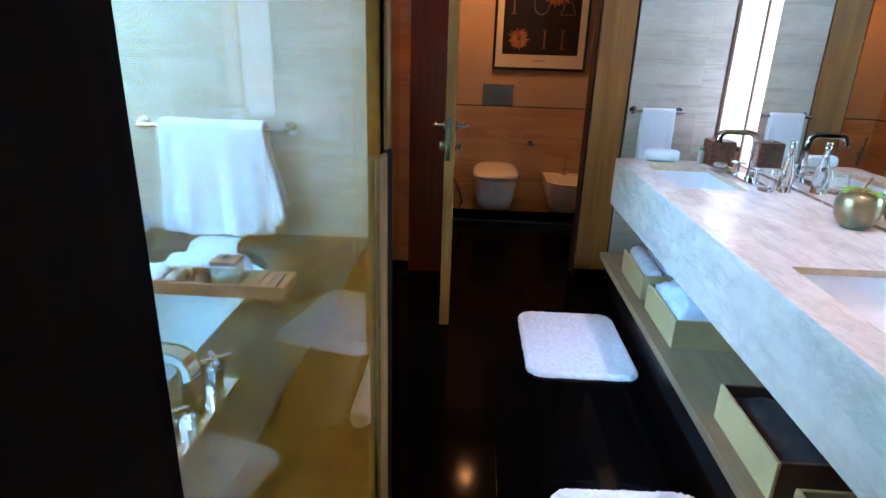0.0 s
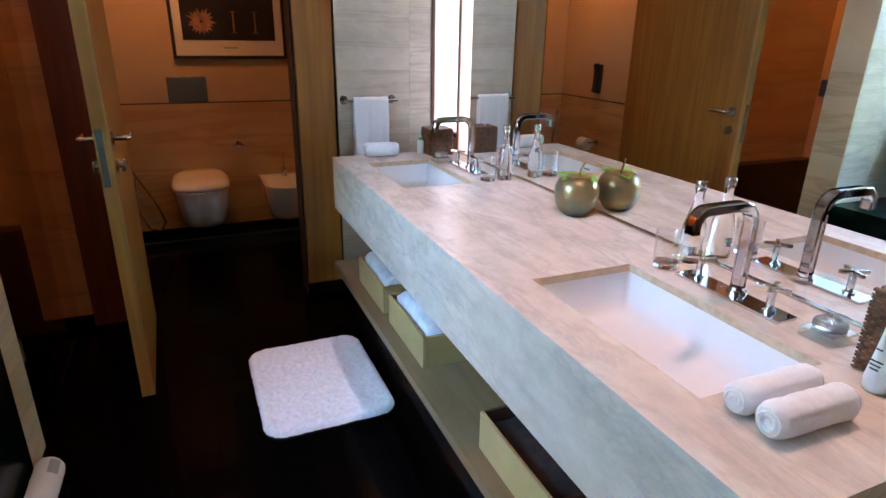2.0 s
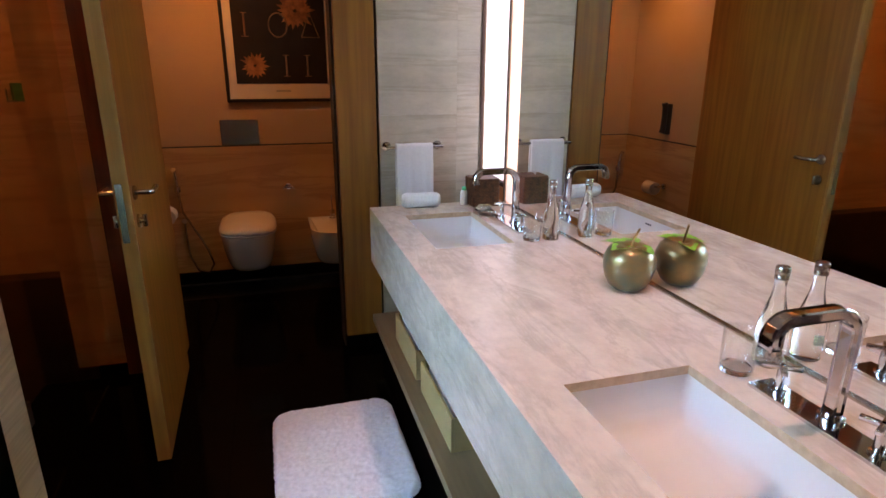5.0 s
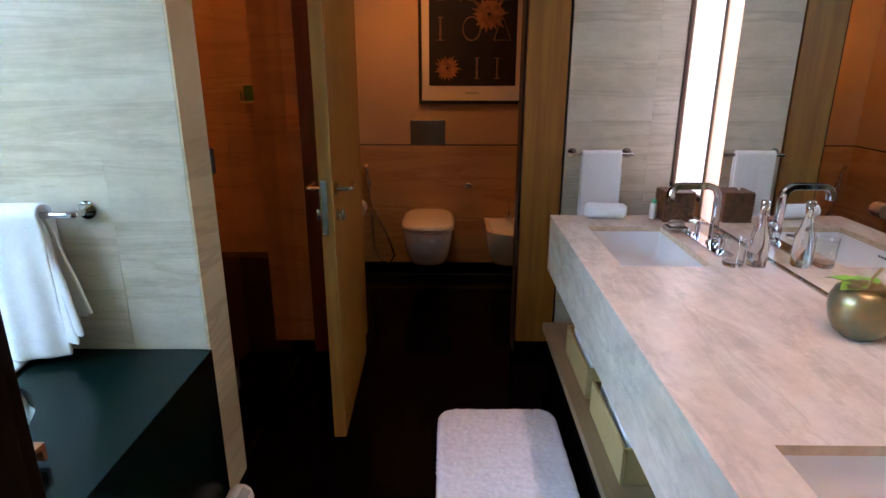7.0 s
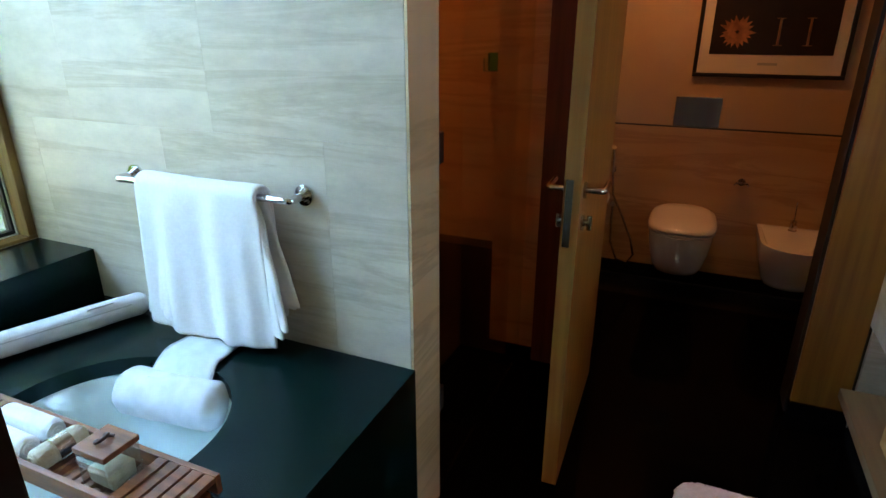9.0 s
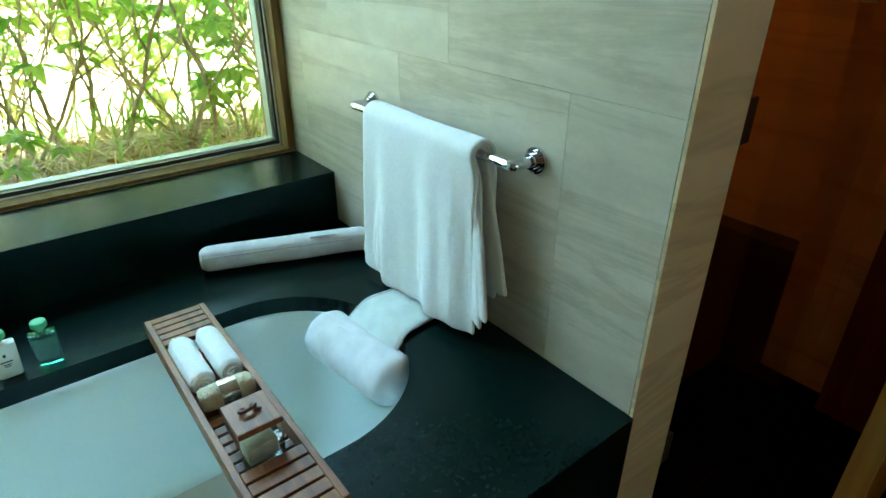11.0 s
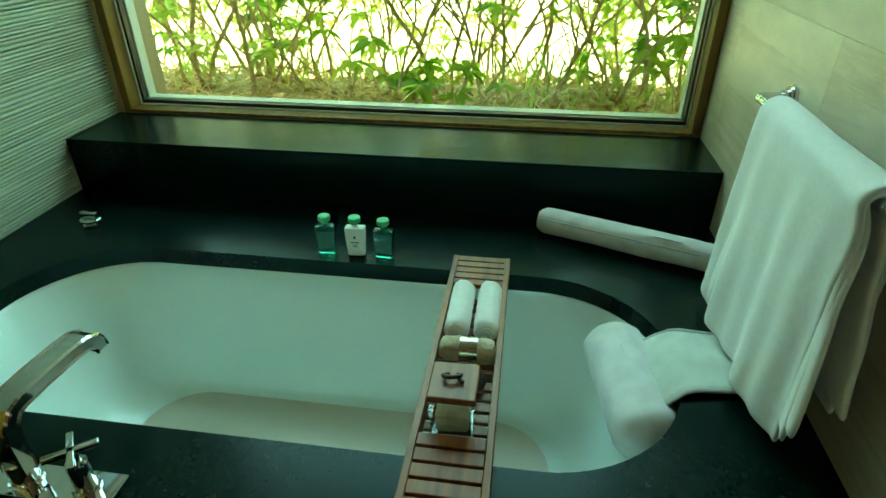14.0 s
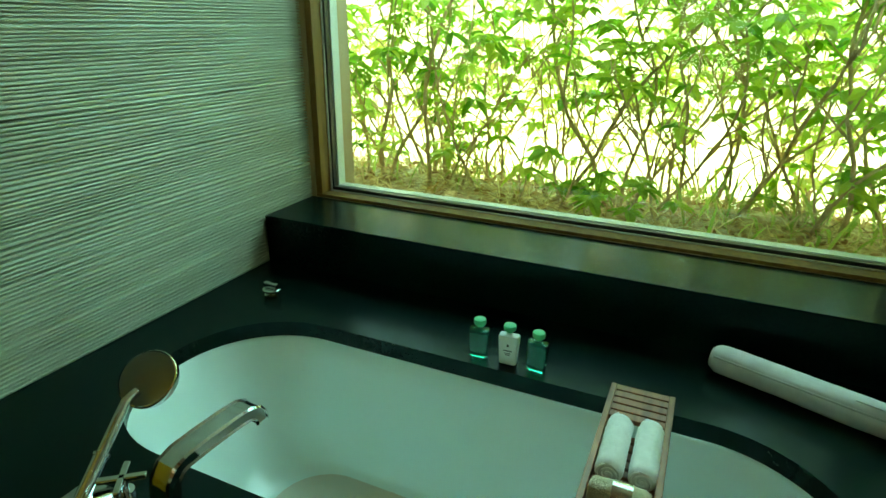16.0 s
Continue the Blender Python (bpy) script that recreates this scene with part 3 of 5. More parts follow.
mirror = thing("wall_mirror", (1.91, 2.4, 0.905), "large frameless wall mirror above the vanity", "mirror")
bm = bm_new()
bx(bm, 1.906, 0.76, 0.906, 1.922, 3.60, 2.40)
part("mirror_glass", bm, MIRROR, mirror, smooth=0)
bm = bm_new()
bx(bm, 1.896, 0.76, 0.9005, 1.922, 3.755, 0.9055)
part("channel", bm, STEEL, mirror, "thin metal bottom channel", 0)
light = thing("mirror_light", (1.91, 3.67, 0.906), "vertical frosted light panel beside the mirror", "wall light")
bm = bm_new()
bx(bm, 1.906, 3.606, 0.906, 1.922, 3.725, 2.40, 0.002)
part("diffuser", bm, MIRROR_LIGHT, light, smooth=0)
bm = bm_new()
bx(bm, 1.900, 3.728, 0.906, 1.922, 3.752, 2.40, 0.002)
part("side_profile", bm, STEEL, light, smooth=0)


# ---- sinks, taps and things on the vanity ----
def sink(y0, y1, label):
    t = thing("sink", (1.52, (y0 + y1) / 2, 0.75), label, "sink", "vanity sinks")
    bm = bm_new()
    x0, x1, e = SX0 - 0.006, SX1 + 0.006, 0.006
    rings = [rrect(x0 + i, y0 - e + i, x1 - i, y1 + e - i, r, z, 5) for i, r, z in
             ((-0.02, 0.03, 0.877), (0, 0.016, 0.877), (0.002, 0.016, 0.80), (0.008, 0.025, 0.775), (0.026, 0.03, 0.762), (0.06, 0.03, 0.757), (0.13, 0.02, 0.754))]
    loft(bm, rings, True, False, True)
    part("bowl", bm, CERAMIC, t, smooth=50)
    bm = bm_new()
    lathe(bm, (1.512, (y0 + y1) / 2 - 0.006, 0.7565), [(0.0001, 0.017), (0.014, 0.0155), (0.024, 0.011), (0.0255, 0.007), (0.022, 0.004), (0.031, 0.0035), (0.033, 0.0)], 32, False, False)
    part("plug", bm, CHROME, t, "chrome plug")
    for k in (-1, 0, 1):
        bm = bm_new()
        bx(bm, SX0 - 0.0045, (y0 + y1) / 2 + k * 0.016 - 0.005, 0.846, SX0 - 0.003, (y0 + y1) / 2 + k * 0.016 + 0.005, 0.855, 0.0005)
        part("overflow_hole", bm, INK, t)


sink(*S1, "white rectangular undermounted sink with a chrome plug")
sink(*S2, "white rectangular undermounted sink in the marble counter")


def cross_handle(parent, x, y, z0, turn=0.0, r=0.045, stem=0.05, base_r=0.017):
    bm = bm_new()
    lathe(bm, (x, y, z0), [(base_r + 0.006, 0), (base_r + 0.006, 0.004), (base_r, 0.005), (base_r, stem * 0.72), (0.009, stem * 0.74), (0.009, stem)], 24)
    for a in (0, 90):
        bx(bm, -r, -0.0055, 0, r, 0.0055, 0.010, 0.0012, Matrix.Translation((x, y, z0 + stem - 0.001)) @ Matrix.Rotation(radians(turn + a), 4, "Z"))
    part("cross_handle", bm, CHROME, parent)


def basin_tap(yc):
    t = thing("basin_tap", (1.768, yc, 0.90), "chrome deck-mounted basin tap with two cross handles", "tap", "vanity taps")
    bm = bm_new()
    bx(bm, 1.736, yc - 0.153, 0.9, 1.80, yc + 0.153, 0.908, 0.001)
    part("base_plate", bm, CHROME, t, smooth=0)
    bm = bm_new()
    path = [(1.785, yc, 0.905), (1.785, yc, 0.98), (1.785, yc, 1.085)]
    path += arc((1.740, yc, 1.085), 0.045, 0, 90, 8, (1, 0, 0), (0, 0, 1))[1:]
    path += [(1.70, yc, 1.13), (1.655, yc, 1.13)]
    path += arc((1.640, yc, 1.095), 0.035, 90, 178, 8, (1, 0, 0), (0, 0, 1))[1:]
    path += [(1.605, yc, 1.078)]
    bar(bm, path, 0.030, 0.024, (0, 1, 0))
    part("spout", bm, CHROME, t, smooth=35)
    bm = bm_new()
    lathe(bm, (1.785, yc, 0.908), [(0.024, 0), (0.024, 0.006), (0.018, 0.007), (0.018, 0.016)], 24)
    part("collar", bm, CHROME, t)
    cross_handle(t, 1.768, yc - 0.105, 0.908, 25, 0.036, 0.052, 0.009)
    cross_handle(t, 1.768, yc + 0.105, 0.908, 50, 0.036, 0.052, 0.009)
    return t


basin_tap(1.803)
basin_tap(3.325)


def towel_roll(name, p0, p1, r, material, label, category, group="", turns=2.2, squash=1.0, seed=0.0):
    """A rolled cloth: a spiral sheet with an open seam, between two axis points."""
    a, b = Vector(p0), Vector(p1)
    d = (b - a).normalized()
    s = d.cross(Vector((0, 0, 1))).normalized()
    u = s.cross(d)
    t = thing(name, (a + b) / 2 - Vector((0, 0, r)), label, category, group)
    n, m = 44, 40
    fluff = random.Random(int(seed * 10) + 3)
    length = (b - a).length
    bm = bm_new()
    rings = []
    for k in range(m + 1):
        f = k / m
        end = min(f, 1 - f) * length
        rr = r * (1 - 0.22 * max(0, 1 - end / (0.5 * r)) ** 2)
        ring = []
        for i in range(n):
            an = 2 * math.pi * i / n
            step = 1.0 - 0.07 * (i / n)
            q = 1 + 0.05 * noise.noise(Vector((math.cos(an) * 1.5 + seed, math.sin(an) * 1.5, f * 6))) + 0.03 * noise.noise(Vector((math.cos(an) * 5 + seed, math.sin(an) * 5, f * 18))) + fluff.uniform(-0.014, 0.014)
            ring.append(a + d * (f * length) + (s * math.cos(an + 0.7) + u * math.sin(an + 0.7) * squash) * rr * step * q)
        rings.append(ring)
    loft(bm, rings)
    part("cloth", bm, material, t, smooth=50)
    for end, sgn in ((a, -1), (b, 1)):
        bm = bm_new()
        pts = []
        for i in range(44):
            f = i / 43
            an = f * turns * 2 * math.pi
            rr = r * (0.12 + 0.66 * f)
            pts.append(end + d * sgn * 0.0005 + (s * math.cos(an) + u * math.sin(an) * squash) * rr)
        tube(bm, pts, r * 0.085, 6)
        part("rolled_end", bm, material, t, smooth=60)
    return t


R = "rolled hand towels on the vanity"
towel_roll("hand_towel", (1.375, 1.446, 0.9295), (1.556, 1.444, 0.9295), 0.0295, TERRY, "small white terry hand towel, rolled, on the marble counter", "towel", R, seed=1)
towel_roll("hand_towel", (1.372, 1.380, 0.9315), (1.548, 1.376, 0.9315), 0.0315, TERRY, "small white terry hand towel, rolled, on the marble counter", "towel", R, seed=2)
towel_roll("hand_towel", (1.385, 3.742, 0.9355), (1.560, 3.722, 0.9355), 0.0355, TERRY, "small white terry hand towel, rolled, beside the far sink", "towel", R, seed=3)


def bottle(x, y, group):
    t = thing("water_bottle", (x, y, 0.9), "clear glass water bottle with a silver cap and small label", "bottle", group)
    prof = [(0.028, 0.0), (0.032, 0.004), (0.0325, 0.05), (0.0325, 0.085), (0.030, 0.105), (0.022, 0.135), (0.0155, 0.160), (0.0125, 0.185), (0.0125, 0.205)]
    bm = bm_new()
    lathe(bm, (x, y, 0.9), prof)
    part("glass_body", bm, BOTTLE_GLASS, t, smooth=60)
    bm = bm_new()
    lathe(bm, (x, y, 0.9), [(0.0145, 0.203), (0.0145, 0.212), (0.0138, 0.213), (0.0150, 0.215), (0.0150, 0.229), (0.013, 0.232)])
    part("cap", bm, STEEL, t, "silver screw cap")
    bm = bm_new()
    rings = [[Vector((x + 0.0329 * math.cos(a), y + 0.0329 * math.sin(a), 0.9 + z)) for a in (radians(150 + 100 * i / 12) for i in range(13))] for z in (0.028, 0.052)]
    loft(bm, rings, False)
    part("label", bm, STEEL, t, "small metallic label")
    return t


bottle(1.852, 2.025, "water bottles")
bottle(1.830, 3.074, "water bottles")


def tumbler(x, y):
    t = thing("drinking_glass", (x, y, 0.9), "clear straight drinking glass with a thick base", "glass", "drinking glasses")
    bm = bm_new()
    lathe(bm, (x, y, 0.9), [(0.0001, 0.0), (0.033, 0.0), (0.035, 0.003), (0.0365, 0.100), (0.0362, 0.1015), (0.0350, 0.100), (0.0335, 0.018), (0.0001, 0.016)], 32, False, False)
    part("glass_wall", bm, GLASS, t, smooth=40)
    bm = bm_new()
    lathe(bm, (x, y, 0.9), [(0.022, 0.0025), (0.0325, 0.0035), (0.0332, 0.006), (0.0332, 0.0135), (0.031, 0.0155), (0.015, 0.0145)], 32)
    part("thick_base", bm, WATER, t, "thick clear glass base", 40)
    return t


tumbler(1.756, 2.012)
tumbler(1.750, 3.075)

apple = thing("ceramic_apple", (1.815, 2.525, 0.9), "glossy bronze-green ceramic apple vase on the counter", "ornament")
bm = bm_new()
lathe(bm, (1.815, 2.525, 0.9), [(0.0001, 0.006), (0.022, 0.002), (0.038, 0.0), (0.056, 0.014), (0.070, 0.040), (0.077, 0.072), (0.076, 0.100), (0.066, 0.124), (0.048, 0.137), (0.030, 0.138), (0.016, 0.132), (0.006, 0.122), (0.0001, 0.120)], 40, False, False)
part("body", bm, APPLE, apple, smooth=70)


def leaf_blade(bm, base, way, length, width, droop=0.35, fold=0.15, n=6):
    way = Vector(way).normalized()
    s = way.cross(Vector((0, 0, 1)))
    s = s.normalized() if s.length > 1e-3 else Vector((1, 0, 0))
    up = s.cross(way)
    rows = []
    for k in range(n + 1):
        f = k / n
        w = width * math.sin(math.pi * min(0.97, 0.06 + f * 0.94)) ** 0.8
        c = Vector(base) + way * (length * f) - Vector((0, 0, 1)) * (droop * length * f * f)
        rows.append([c - s * w / 2 + up * fold * w, c, c + s * w / 2 + up * fold * w])
    return loft(bm, rows, False)


for k, (dx, dy) in enumerate(((-1, -0.2), (0.3, -1), (0.5, 0.8), (-0.6, 0.9))):
    bm = bm_new()
    leaf_blade(bm, (1.815 + dx * 0.006, 2.525 + dy * 0.006, 1.024), (dx, dy, 0.38), 0.072 + 0.008 * k, 0.056, 0.28)
    wobble(bm, 0.004, 60, k)
    part("leaf", bm, FRESH_LEAF, apple, "fresh green leaf", 60)
bm = bm_new()
tube(bm, [(1.815, 2.525, 1.02), (1.816, 2.515, 1.06), (1.822, 2.500, 1.092)], 0.0035, 8)
part("stem", bm, STEM, apple, "dry yellow stem")


def soap_dish(x, y):
    t = thing("soap_dish", (x, y, 0.9), "thick clear glass soap dish with a round wrapped soap", "soap dish", "soap dishes")
    bm = bm_new()
    bx(bm, x - 0.042, y - 0.038, 0.9, x + 0.042, y + 0.038, 0.922, 0.003)
    part("dish", bm, THICK_GLASS, t, smooth=0)
    bm = bm_new()
    lathe(bm, (x, y, 0.9225), [(0.026, 0.0), (0.033, 0.004), (0.033, 0.016), (0.028, 0.022), (0.010, 0.024), (0.0001, 0.022)], 30, True, False)
    part("soap", bm, SOAP, t, "round soap in pleated clear wrap")
    for k in range(18):
        a = 2 * math.pi * k / 18
        bm = bm_new()
        tube(bm, [(x + 0.008 * math.cos(a), y + 0.008 * math.sin(a), 0.9468), (x + 0.027 * math.cos(a + 0.25), y + 0.027 * math.sin(a + 0.25), 0.9452)], 0.0009, 5)
        part("pleat", bm, STEEL, t)
    return t


soap_dish(1.782, 1.567)
soap_dish(1.715, 3.515)


def woven_box(x0, y0, x1, y1, h, label, tissue):
    t = thing("woven_box", ((x0 + x1) / 2, (y0 + y1) / 2, 0.9), label, "box", "woven boxes")
    bm = bm_new()
    bx(bm, x0, y0, 0.9, x1, y1, 0.9 + h, 0.006)
    part("core", bm, WICKER, t, smooth=0)
    rows = int(h / 0.0075)
    bm = bm_new()
    for r in range(rows):
        z = 0.9 + 0.005 + r * 0.0075
        for (ax, ay), (bx_, by) in (((x0, y0), (x1, y0)), ((x1, y0), (x1, y1)), ((x1, y1), (x0, y1)), ((x0, y1), (x0, y0))):
            l = math.hypot(bx_ - ax, by - ay)
            n = max(2, int(l / 0.011))
            for i in range(n):
                if (i + r) % 2:
                    continue
                fa, fb = i / n, (i + 0.92) / n
                p, q = Vector((ax + (bx_ - ax) * fa, ay + (by - ay) * fa, z)), Vector((ax + (bx_ - ax) * fb, ay + (by - ay) * fb, z))
                out = Vector((by - ay, ax - bx_, 0)).normalized() * 0.0025
                tube(bm, [p - out * 0.3, (p + q) / 2 + out * 0.7, q - out * 0.3], 0.0030, 5)
    tagged(part("weave", bm, WICKER, t, "woven dark rattan strands", 60), kind="stuff")
    if tissue:
        bm = bm_new()
        cx, cy = (x0 + x1) / 2, (y0 + y1) / 2
        leaf_blade(bm, (cx - 0.02, cy, 0.9 + h - 0.004), (0.6, 0.2, 1), 0.034, 0.03, 0.3, 0.4)
        part("tissue", bm, SMOOTH_CLOTH, t, "white tissue tip")
    return t


woven_box(1.712, 3.655, 1.842, 3.785, 0.135, "square woven dark brown tissue box on the counter", True)
woven_box(1.718, 1.338, 1.858, 1.473, 0.165, "woven dark brown box at the end of the counter", False)

tube_thing = thing("cream_tube", (1.682, 1.405, 0.9), "white toiletry tube with dark print beside the woven box", "toiletry")
bm = bm_new()
rings = []
for f in (0, 0.2, 0.5, 0.8, 1.0):
    rings.append([Vector((1.682 + 0.024 * math.cos(a), 1.405 + (0.024 - 0.018 * f) * math.sin(a), 0.918 + 0.112 * f)) for a in (2 * math.pi * i / 24 for i in range(24))])
loft(bm, rings)
part("body", bm, WHITE_PLASTIC, tube_thing, smooth=50)
bm = bm_new()
lathe(bm, (1.682, 1.405, 0.9), [(0.020, 0), (0.022, 0.002), (0.022, 0.018)], 24)
part("cap", bm, WHITE_PLASTIC, tube_thing)
for z, w in ((0.985, 0.010), (0.962, 0.024), (0.954, 0.018), (0.946, 0.014)):
    bm = bm_new()
    bx(bm, 1.682 - 0.0255, 1.405 - w / 2, z, 1.682 - 0.0230, 1.405 + w / 2, z + 0.0025)
    part("print_line", bm, INK, tube_thing, smooth=0)

small = thing("toiletry_bottle", (1.690, 3.735, 0.9), "small white bottle with a green cap", "bottle")
bm = bm_new()
lathe(bm, (1.690, 3.735, 0.9), [(0.015, 0), (0.0165, 0.003), (0.0165, 0.062), (0.013, 0.070), (0.009, 0.072)], 20)
part("body", bm, WHITE_PLASTIC, small, smooth=50)
bm = bm_new()
lathe(bm, (1.690, 3.735, 0.972), [(0.011, 0), (0.011, 0.014), (0.009, 0.017)], 20)
part("cap", bm, GREEN_CAP, small, "green cap")

# towel bar on the marble at the end of the vanity
def flange(bm, x, y, z, way, r=0.026):
    """Stepped round wall flange; way: -1 towards smaller y."""
    for rr, a, b in ((r, 0, 0.008), (r * 0.80, 0.008, 0.014), (r * 0.58, 0.014, 0.024)):
        tube(bm, [(x, y + way * a, z), (x, y + way * b, z)], rr, 28)


bar_v = thing("towel_bar", (1.53, 4.16, 1.14), "short chrome towel bar on the marble wall", "towel bar", "towel bars")
for x in (1.391, 1.669):
    bm = bm_new()
    flange(bm, x, 4.159, 1.14, -1, 0.024)
    tube(bm, [(x, 4.14, 1.14), (x, 4.08, 1.14)], 0.0085, 16)
    part("bracket", bm, CHROME, bar_v)
bm = bm_new()
tube(bm, [(1.378, 4.08, 1.14), (1.682, 4.08, 1.14)], 0.0085, 16)
part("rail", bm, CHROME, bar_v)


def hung_towel(name, x0, x1, y, z, front, back, thick, label, folds=0.004, seed=0.0, drift=0.0):
    """A folded towel over a rail that runs along x; drift moves the hem sideways."""
    t = thing(name, ((x0 + x1) / 2, y, z - front), label, "towel")
    bm = bm_new()
    prof = []
    for k in range(13):
        f = k / 12
        prof.append((-thick, z - front * (1 - f), front * (1 - f)))
    for k in range(1, 8):
        a = math.pi * (1 - k / 8)
        prof.append((thick * math.cos(a), z + thick * 0.9 * math.sin(a), 0))
    for k in range(13):
        f = k / 12
        prof.append((thick, z - back * f, back * f))
    nx = 30
    rows = []
    for i in range(nx + 1):
        f = i / nx
        row = []
        for dy, zz, drop in prof:
            w = folds * (drop / max(front, 0.01)) * (math.sin(f * 17 + seed) + 0.6 * math.sin(f * 31 + seed * 2))
            zz2 = zz - 0.012 * (drop / front) * math.sin(f * 3 + seed)
            x = x0 + (x1 - x0) * f + drift * drop * (f - 0.3)
            row.append(Vector((x, y + dy + w - 0.015 * (drop / front if dy < 0 else 0), zz2)))
        rows.append(row)
    loft(bm, rows, False)
    wobble(bm, 0.003, 14, seed)
    ob = part("cloth", bm, TERRY, t, smooth=70)
    m = ob.modifiers.new("thickness", "SOLIDIFY")
    m.thickness, m.offset = 0.012, 0.0
    m = ob.modifiers.new("soft", "SUBSURF")
    m.levels = m.render_levels = 1
    return t


hung_towel("hand_towel", 1.425, 1.625, 4.08, 1.146, 0.40, 0.38, 0.012, "white hand towel over the short chrome bar", 0.002, 1.0)

# boxes on the shelf
def shelf_box(y0, y1, content):
    label = {"rolls": "cream leather box with rolled white towels", "fold": "cream leather box with a bulging white folded towel", "dark": "cream leather box holding a dark cloth bag", "none": "cream leather box with a brown inside"}[content]
    t = thing("storage_box", (1.5, (y0 + y1) / 2, 0.232), label, "box", "boxes on the shelf")
    x0, x1, z0, z1, w = 1.335, 1.62, 0.2325, 0.372, 0.012
    for nm, a in (("front_panel", (x0, y0, x0 + w, y1)), ("back_panel", (x1 - w, y0, x1, y1)), ("side_panel", (x0 + w, y0, x1 - w, y0 + w)), ("side_panel", (x0 + w, y1 - w, x1 - w, y1))):
        bm = bm_new()
        bx(bm, a[0], a[1], z0, a[2], a[3], z1, 0.0025)
        part(nm, bm, BROWN_LEATHER if nm == "side_panel" and content == "dark" else BOX_CREAM, t, smooth=0)
    bm = bm_new()
    bx(bm, x0 + w, y0 + w, z0, x1 - w, y1 - w, z0 + 0.008)
    part("bottom", bm, BROWN_LEATHER, t, smooth=0)
    ym = (y0 + y1) / 2
    G = "towels in the shelf boxes"
    if content == "rolls":
        for k, x in enumerate((1.40, 1.50)):
            towel_roll("hand_towel", (x, y0 + 0.02, 0.362), (x, y1 - 0.03, 0.366), 0.046, SMOOTH_CLOTH, "rolled white towel in a shelf box", "towel", G, seed=5 + k)
        base = bm_new()
        bx(base, x0 + w + 0.003, y0 + w + 0.003, z0 + 0.0085, x1 - w - 0.003, y1 - w - 0.003, 0.312, 0.01)
        lay = thing("folded_towel", (1.48, ym, 0.241), "white folded towel lying under the rolled ones", "towel", G)
        part("cloth", base, SMOOTH_CLOTH, lay)
    if content in ("fold", "dark"):
        tt = thing("folded_towel" if content == "fold" else "cloth_bag", (1.48, ym, 0.241), "white towel folded full in a shelf box" if content == "fold" else "dark brown cloth bag lying in a shelf box", "towel" if content == "fold" else "bag")
        bm = bm_new()
        n, m = 18, 22
        top = []
        for i in range(n + 1):
            row = []
            for j in range(m + 1):
                fx, fy = i / n, j / m
                x, y = x0 + w + 0.004 + (x1 - x0 - 2 * w - 0.008) * fx, y0 + w + 0.004 + (y1 - y0 - 2 * w - 0.008) * fy
                edge = (min(1, 6 * min(fx, 1 - fx)) * min(1, 6 * min(fy, 1 - fy))) ** 0.5
                hgt = (0.350 + 0.078 * edge if content == "fold" else 0.335 + 0.012 * edge) + 0.012 * noise.noise(Vector((x * 14, y * 9, 3))) + (0.030 * noise.noise(Vector((x * 30, y * 14, 1))) if content == "fold" else 0.003 * noise.noise(Vector((x * 60, y * 40, 1))))
                row.append(Vector((x, y, hgt if edge > 0 else 0.2415)))
            top.append(row)
        loft(bm, top, False)
        part("cloth", bm, SMOOTH_CLOTH if content == "fold" else DARK_CLOTH, tt, smooth=80)


shelf_box(3.290, 3.720, "rolls")
shelf_box(2.766, 3.206, "fold")
shelf_box(1.840, 2.262, "dark")
shelf_box(1.300, 1.740, "none")

# ---- bath mats ----
def bath_mat(x0, y0, x1, y1, turn, seed):
    c = Vector(((x0 + x1) / 2, (y0 + y1) / 2, 0))
    t = thing("bath_mat", c, "white shaggy bath mat with rounded corners on black tiles", "mat", "bath mats")
    rnd = random.Random(seed)
    bm = bm_new()
    w, h = (x1 - x0) / 2, (y1 - y0) / 2
    n, m = 64, 80
    r = 0.085
    grid = []
    for i in range(n + 1):
        row = []
        for j in range(m + 1):
            x, y = -w + 2 * w * i / n, -h + 2 * h * j / m
            ax, ay = abs(x) - (w - r), abs(y) - (h - r)
            if ax > 0 and ay > 0:
                q = max(ax, ay) / max(1e-6, math.hypot(ax, ay))
                x, y = math.copysign(w - r + ax * q, x), math.copysign(h - r + ay * q, y)
                ax, ay = ax * q, ay * q
            d = r - (math.hypot(max(ax, 0), max(ay, 0)) if ax > 0 or ay > 0 else 0)
            z = 0.004 + 0.020 * min(1, max(0, d) / 0.02) ** 0.5 + rnd.uniform(-0.0032, 0.0032)
            on_edge = i in (0, n) or j in (0, m)
            row.append(c + Vector((x + rnd.uniform(-0.003, 0.003), y + rnd.uniform(-0.003, 0.003), 0.0 if on_edge else z)))
        grid.append(row)
    loft(bm, grid, False)
    bmesh.ops.rotate(bm, verts=bm.verts, cent=c, matrix=Matrix.Rotation(radians(turn), 3, "Z"))
    part("shag", bm, SHAG, t, smooth=80)


bath_mat(0.717, 2.848, 1.263, 3.552, 0.5, 1)
bath_mat(0.735, 1.400, 1.283, 2.105, 2.0, 2)

rolled = towel_roll("rolled_bath_mat", (0.004, 2.93, 0.050), (0.004, 2.36, 0.050), 0.048, TERRY, "rolled white bath mat with a grey label, lying on the floor", "mat", seed=7)
bm = bm_new()
rings = [[Vector((0.004 + 0.0505 * math.cos(a), y, 0.050 + 0.0505 * math.sin(a))) for a in (radians(35 + 40 * i / 6) for i in range(7))] for y in (2.90, 2.83)]
loft(bm, rings, False)
part("label", bm, LABEL_GREY, rolled, "grey woven label")


